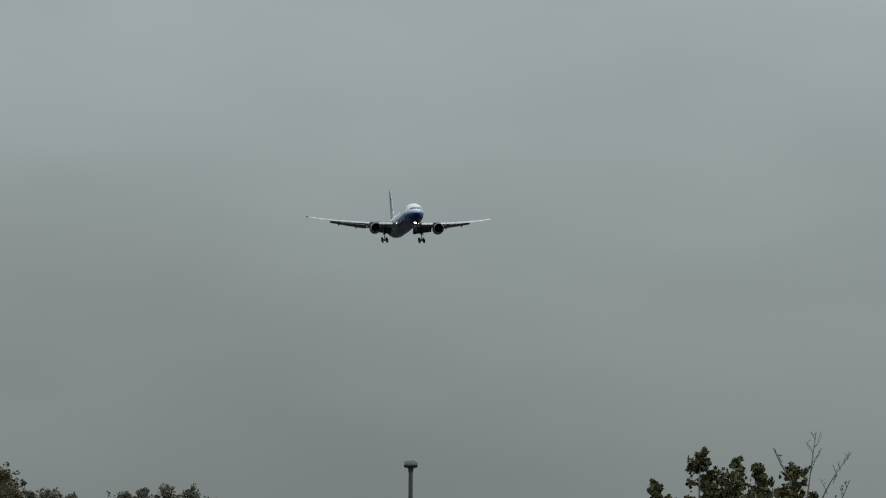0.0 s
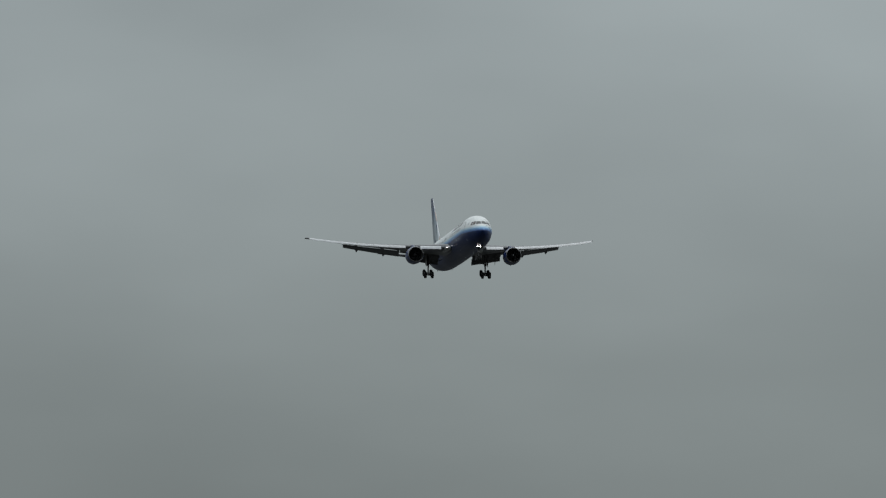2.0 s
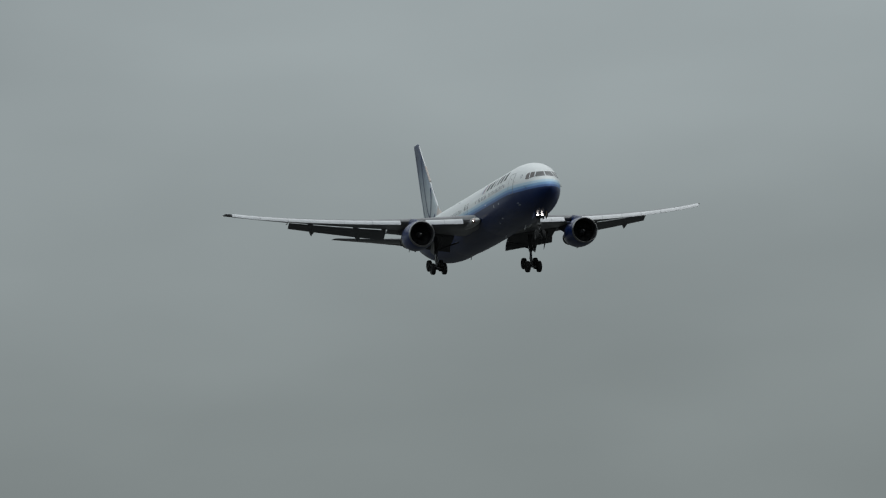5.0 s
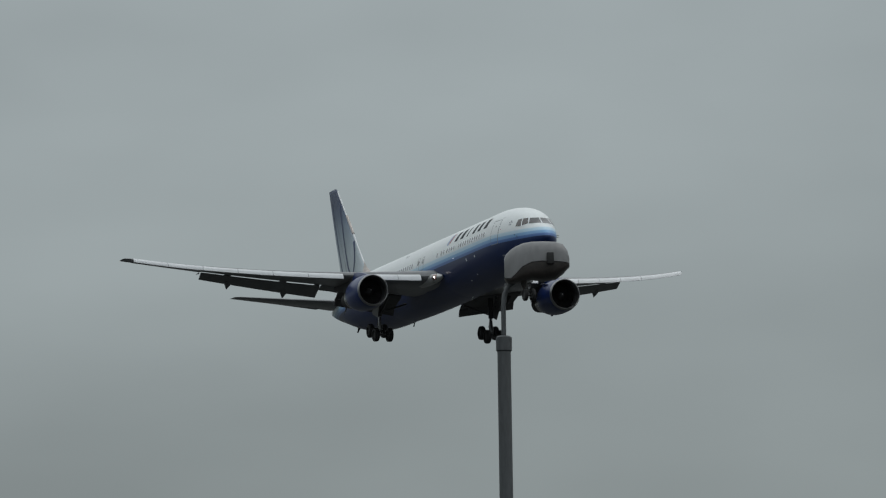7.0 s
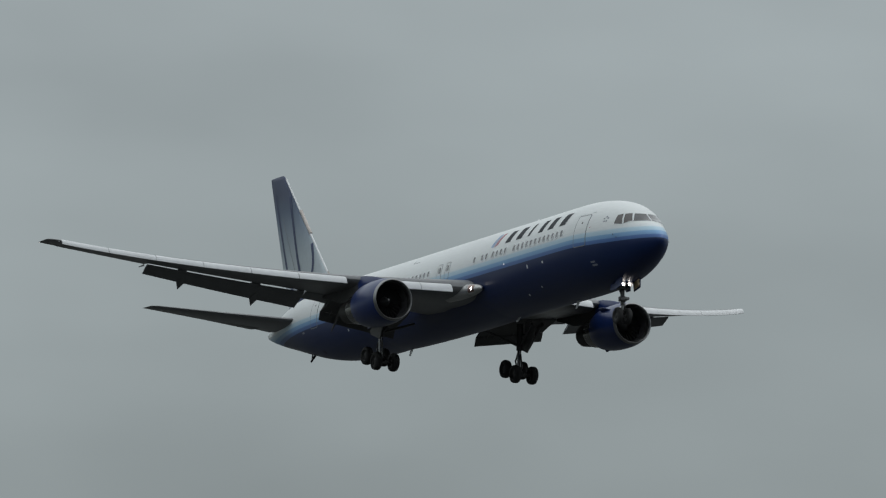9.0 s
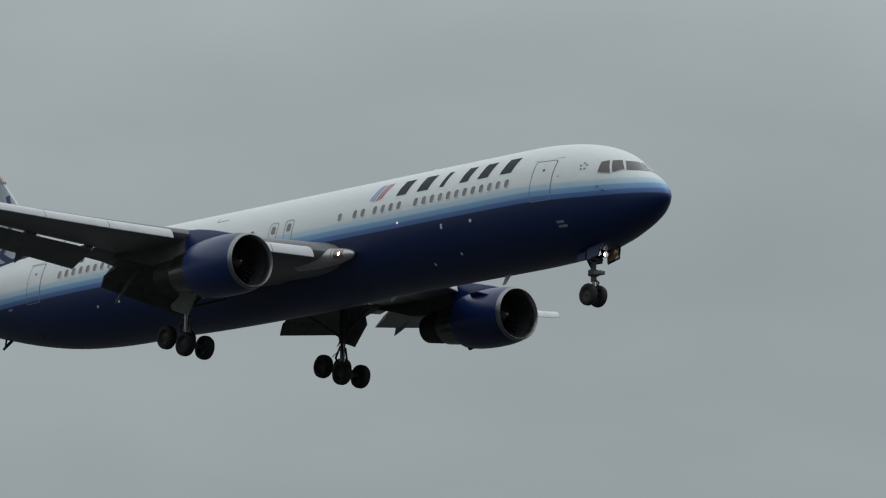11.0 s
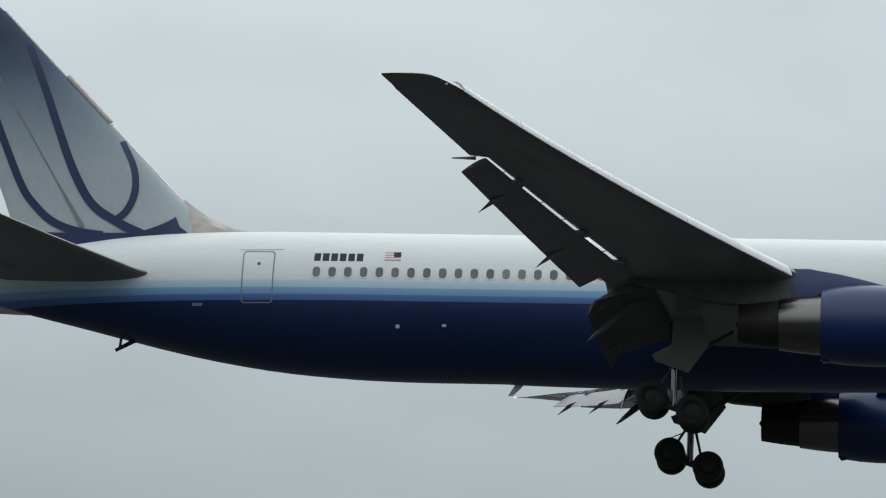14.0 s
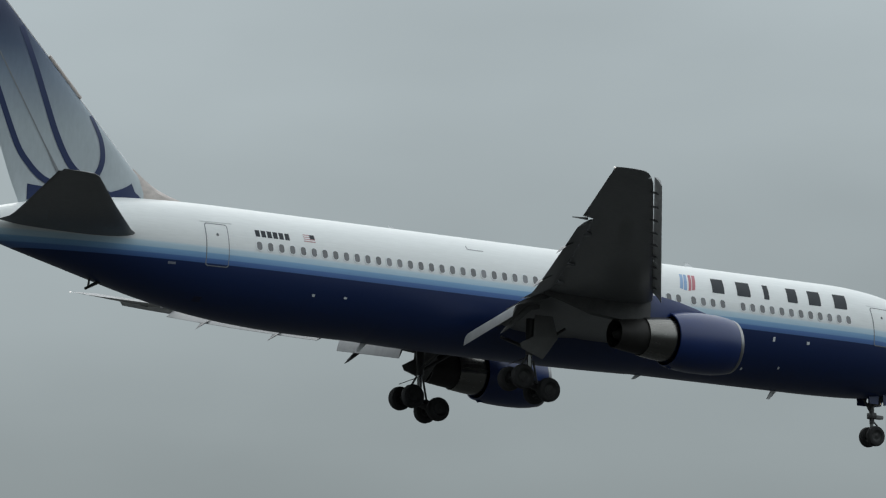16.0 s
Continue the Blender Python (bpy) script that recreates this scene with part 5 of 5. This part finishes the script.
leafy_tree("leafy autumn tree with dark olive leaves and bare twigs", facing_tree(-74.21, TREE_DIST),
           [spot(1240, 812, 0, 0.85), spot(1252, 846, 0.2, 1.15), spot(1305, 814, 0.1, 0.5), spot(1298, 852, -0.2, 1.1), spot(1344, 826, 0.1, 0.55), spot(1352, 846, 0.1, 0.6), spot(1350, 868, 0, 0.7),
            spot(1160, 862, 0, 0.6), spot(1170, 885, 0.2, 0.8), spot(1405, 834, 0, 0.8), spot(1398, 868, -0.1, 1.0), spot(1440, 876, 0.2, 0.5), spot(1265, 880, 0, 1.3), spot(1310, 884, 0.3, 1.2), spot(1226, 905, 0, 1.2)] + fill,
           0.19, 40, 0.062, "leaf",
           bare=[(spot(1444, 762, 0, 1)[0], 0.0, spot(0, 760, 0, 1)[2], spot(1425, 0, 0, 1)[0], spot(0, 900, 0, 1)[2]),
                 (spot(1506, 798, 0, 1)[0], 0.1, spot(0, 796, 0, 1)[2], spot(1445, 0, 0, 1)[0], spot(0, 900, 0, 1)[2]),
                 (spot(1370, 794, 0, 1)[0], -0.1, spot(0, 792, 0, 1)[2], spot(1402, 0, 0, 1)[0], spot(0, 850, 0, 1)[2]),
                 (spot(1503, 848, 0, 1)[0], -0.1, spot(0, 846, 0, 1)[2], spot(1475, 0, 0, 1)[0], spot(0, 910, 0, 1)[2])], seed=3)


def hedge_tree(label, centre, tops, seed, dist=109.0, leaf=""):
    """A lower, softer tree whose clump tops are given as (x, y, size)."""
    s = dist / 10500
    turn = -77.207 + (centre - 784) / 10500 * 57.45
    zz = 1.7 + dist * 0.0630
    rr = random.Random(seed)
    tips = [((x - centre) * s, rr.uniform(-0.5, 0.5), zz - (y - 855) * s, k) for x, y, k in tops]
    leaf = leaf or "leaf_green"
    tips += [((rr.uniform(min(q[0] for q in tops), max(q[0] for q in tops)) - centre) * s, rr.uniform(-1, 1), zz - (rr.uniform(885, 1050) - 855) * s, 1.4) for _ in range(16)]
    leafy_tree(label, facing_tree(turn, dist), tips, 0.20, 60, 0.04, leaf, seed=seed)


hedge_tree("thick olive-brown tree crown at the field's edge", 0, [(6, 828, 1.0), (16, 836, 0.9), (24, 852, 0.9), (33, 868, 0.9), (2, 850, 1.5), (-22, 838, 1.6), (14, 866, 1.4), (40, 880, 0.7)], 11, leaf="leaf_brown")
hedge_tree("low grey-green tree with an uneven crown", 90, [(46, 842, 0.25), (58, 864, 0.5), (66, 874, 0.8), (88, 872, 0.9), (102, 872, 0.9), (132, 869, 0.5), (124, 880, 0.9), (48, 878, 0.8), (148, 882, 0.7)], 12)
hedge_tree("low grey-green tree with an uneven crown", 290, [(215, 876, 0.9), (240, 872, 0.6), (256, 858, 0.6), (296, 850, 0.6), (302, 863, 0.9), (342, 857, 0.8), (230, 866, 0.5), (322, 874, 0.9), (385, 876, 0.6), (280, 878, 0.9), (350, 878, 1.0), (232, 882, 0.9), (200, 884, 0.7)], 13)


def motions():
    """The airliner glides down its approach, level and steady."""
    flight = [
        (0.00, -1435.297, 319.296, 164.909, 0.580, 0.078, -5.009),
        (0.25, -1365.715, 303.503, 160.896, 0.585, 0.067, -4.983),
        (0.50, -1304.656, 290.822, 157.084, 0.590, 0.056, -5.000),
        (0.75, -1231.486, 278.388, 150.292, 0.599, 0.046, -4.967),
        (1.00, -1163.318, 267.829, 143.466, 0.608, 0.036, -4.981),
        (1.25, -1103.529, 258.764, 137.530, 0.613, 0.071, -4.965),
        (1.50, -1043.171, 249.558, 131.334, 0.618, 0.106, -4.964),
        (1.75, -973.266, 237.892, 123.925, 0.619, 0.165, -4.953),
        (2.00, -908.441, 227.058, 116.977, 0.621, 0.224, -4.947),
        (2.25, -854.282, 218.425, 111.139, 0.612, 0.202, -4.930),
        (2.50, -805.375, 210.671, 105.887, 0.603, 0.179, -4.908),
        (2.75, -760.190, 203.472, 101.056, 0.582, 0.147, -4.891),
        (3.00, -724.235, 198.424, 97.304, 0.560, 0.115, -4.873),
        (3.25, -708.606, 198.738, 96.099, 0.558, 0.142, -4.833),
        (3.50, -693.020, 199.076, 94.899, 0.556, 0.169, -4.793),
        (3.75, -653.572, 192.620, 90.592, 0.564, 0.219, -4.725),
        (4.00, -607.719, 183.955, 85.401, 0.572, 0.269, -4.658),
        (4.25, -573.062, 178.186, 81.642, 0.579, 0.273, -4.604),
        (4.50, -548.383, 175.098, 79.154, 0.586, 0.276, -4.542),
        (4.75, -529.919, 173.732, 77.461, 0.593, 0.280, -4.470),
        (5.00, -515.801, 173.688, 76.359, 0.600, 0.284, -4.395),
        (5.25, -504.420, 174.598, 75.671, 0.607, 0.287, -4.322),
        (5.50, -494.334, 176.100, 75.230, 0.615, 0.291, -4.256),
        (5.75, -484.218, 177.824, 74.881, 0.622, 0.295, -4.204),
        (6.00, -472.840, 179.378, 74.467, 0.629, 0.298, -4.171),
        (6.25, -459.085, 180.355, 73.835, 0.636, 0.302, -4.164),
        (6.50, -443.011, 180.677, 72.967, 0.643, 0.305, -4.180),
        (6.75, -425.689, 180.716, 71.943, 0.652, 0.331, -4.210),
        (7.00, -408.595, 180.819, 70.952, 0.661, 0.356, -4.248),
        (7.25, -393.167, 181.042, 70.077, 0.676, 0.434, -4.327),
        (7.50, -377.880, 181.378, 69.242, 0.691, 0.512, -4.415),
        (7.75, -361.031, 181.539, 68.334, 0.700, 0.606, -4.516),
        (8.00, -344.265, 181.688, 67.434, 0.710, 0.700, -4.625),
        (8.25, -329.030, 182.096, 66.753, 0.694, 0.702, -4.788),
        (8.50, -313.963, 182.270, 66.085, 0.677, 0.704, -4.933),
        (8.75, -297.016, 181.875, 64.892, 0.635, 0.629, -5.018),
        (9.00, -280.319, 181.055, 63.612, 0.593, 0.554, -5.038),
        (9.25, -265.148, 180.337, 62.563, 0.559, 0.517, -5.069),
        (9.50, -249.640, 179.259, 61.397, 0.526, 0.480, -5.070),
        (9.75, -233.104, 177.437, 59.999, 0.535, 0.430, -5.035),
        (10.00, -217.424, 176.229, 58.797, 0.545, 0.381, -5.006),
        (10.25, -203.327, 176.444, 58.029, 0.543, 0.363, -4.962),
        (10.50, -190.991, 178.321, 57.763, 0.541, 0.345, -4.925),
        (10.75, -179.909, 181.691, 57.924, 0.539, 0.327, -4.882),
        (11.00, -169.227, 186.104, 58.356, 0.537, 0.309, -4.837),
        (11.25, -158.219, 191.086, 58.902, 0.535, 0.291, -4.792),
        (11.50, -146.274, 196.114, 59.400, 0.533, 0.273, -4.748),
        (11.75, -132.917, 200.607, 59.685, 0.532, 0.254, -4.709),
        (12.00, -117.838, 203.934, 59.586, 0.530, 0.236, -4.674),
        (12.25, -100.937, 205.440, 58.941, 0.528, 0.218, -4.649),
        (12.50, -82.425, 204.811, 57.710, 0.526, 0.200, -4.658),
        (12.75, -63.812, 204.132, 56.440, 0.518, 0.202, -4.600),
        (13.00, -45.314, 203.655, 55.225, 0.509, 0.204, -4.543),
        (13.25, -26.866, 203.088, 53.983, 0.458, 0.214, -4.505),
        (13.50, -8.499, 202.822, 52.819, 0.407, 0.223, -4.467),
        (13.75, 9.813, 203.264, 51.910, 0.328, 0.134, -4.347),
        (14.00, 28.276, 203.899, 51.036, 0.250, 0.045, -4.228),
        (14.25, 46.858, 203.646, 49.907, 0.356, 0.038, -4.317),
        (14.50, 65.431, 203.201, 48.738, 0.462, 0.031, -4.406),
        (14.75, 84.035, 202.996, 47.577, 0.614, 0.033, -4.319),
        (15.00, 102.659, 202.766, 46.407, 0.767, 0.035, -4.231),
        (15.25, 121.087, 202.055, 45.110, 0.769, 0.090, -4.254),
        (15.50, 140.462, 203.135, 44.185, 0.771, 0.145, -4.277),
        (15.75, 162.952, 208.536, 44.158, 0.717, 0.140, -4.191),
        (16.00, 187.917, 215.789, 44.432, 0.663, 0.135, -4.104),
    ]
    walk(plane, [(t, pose(x, y, z, roll, pitch, heading)) for t, x, y, z, roll, pitch, heading in flight])


motions()
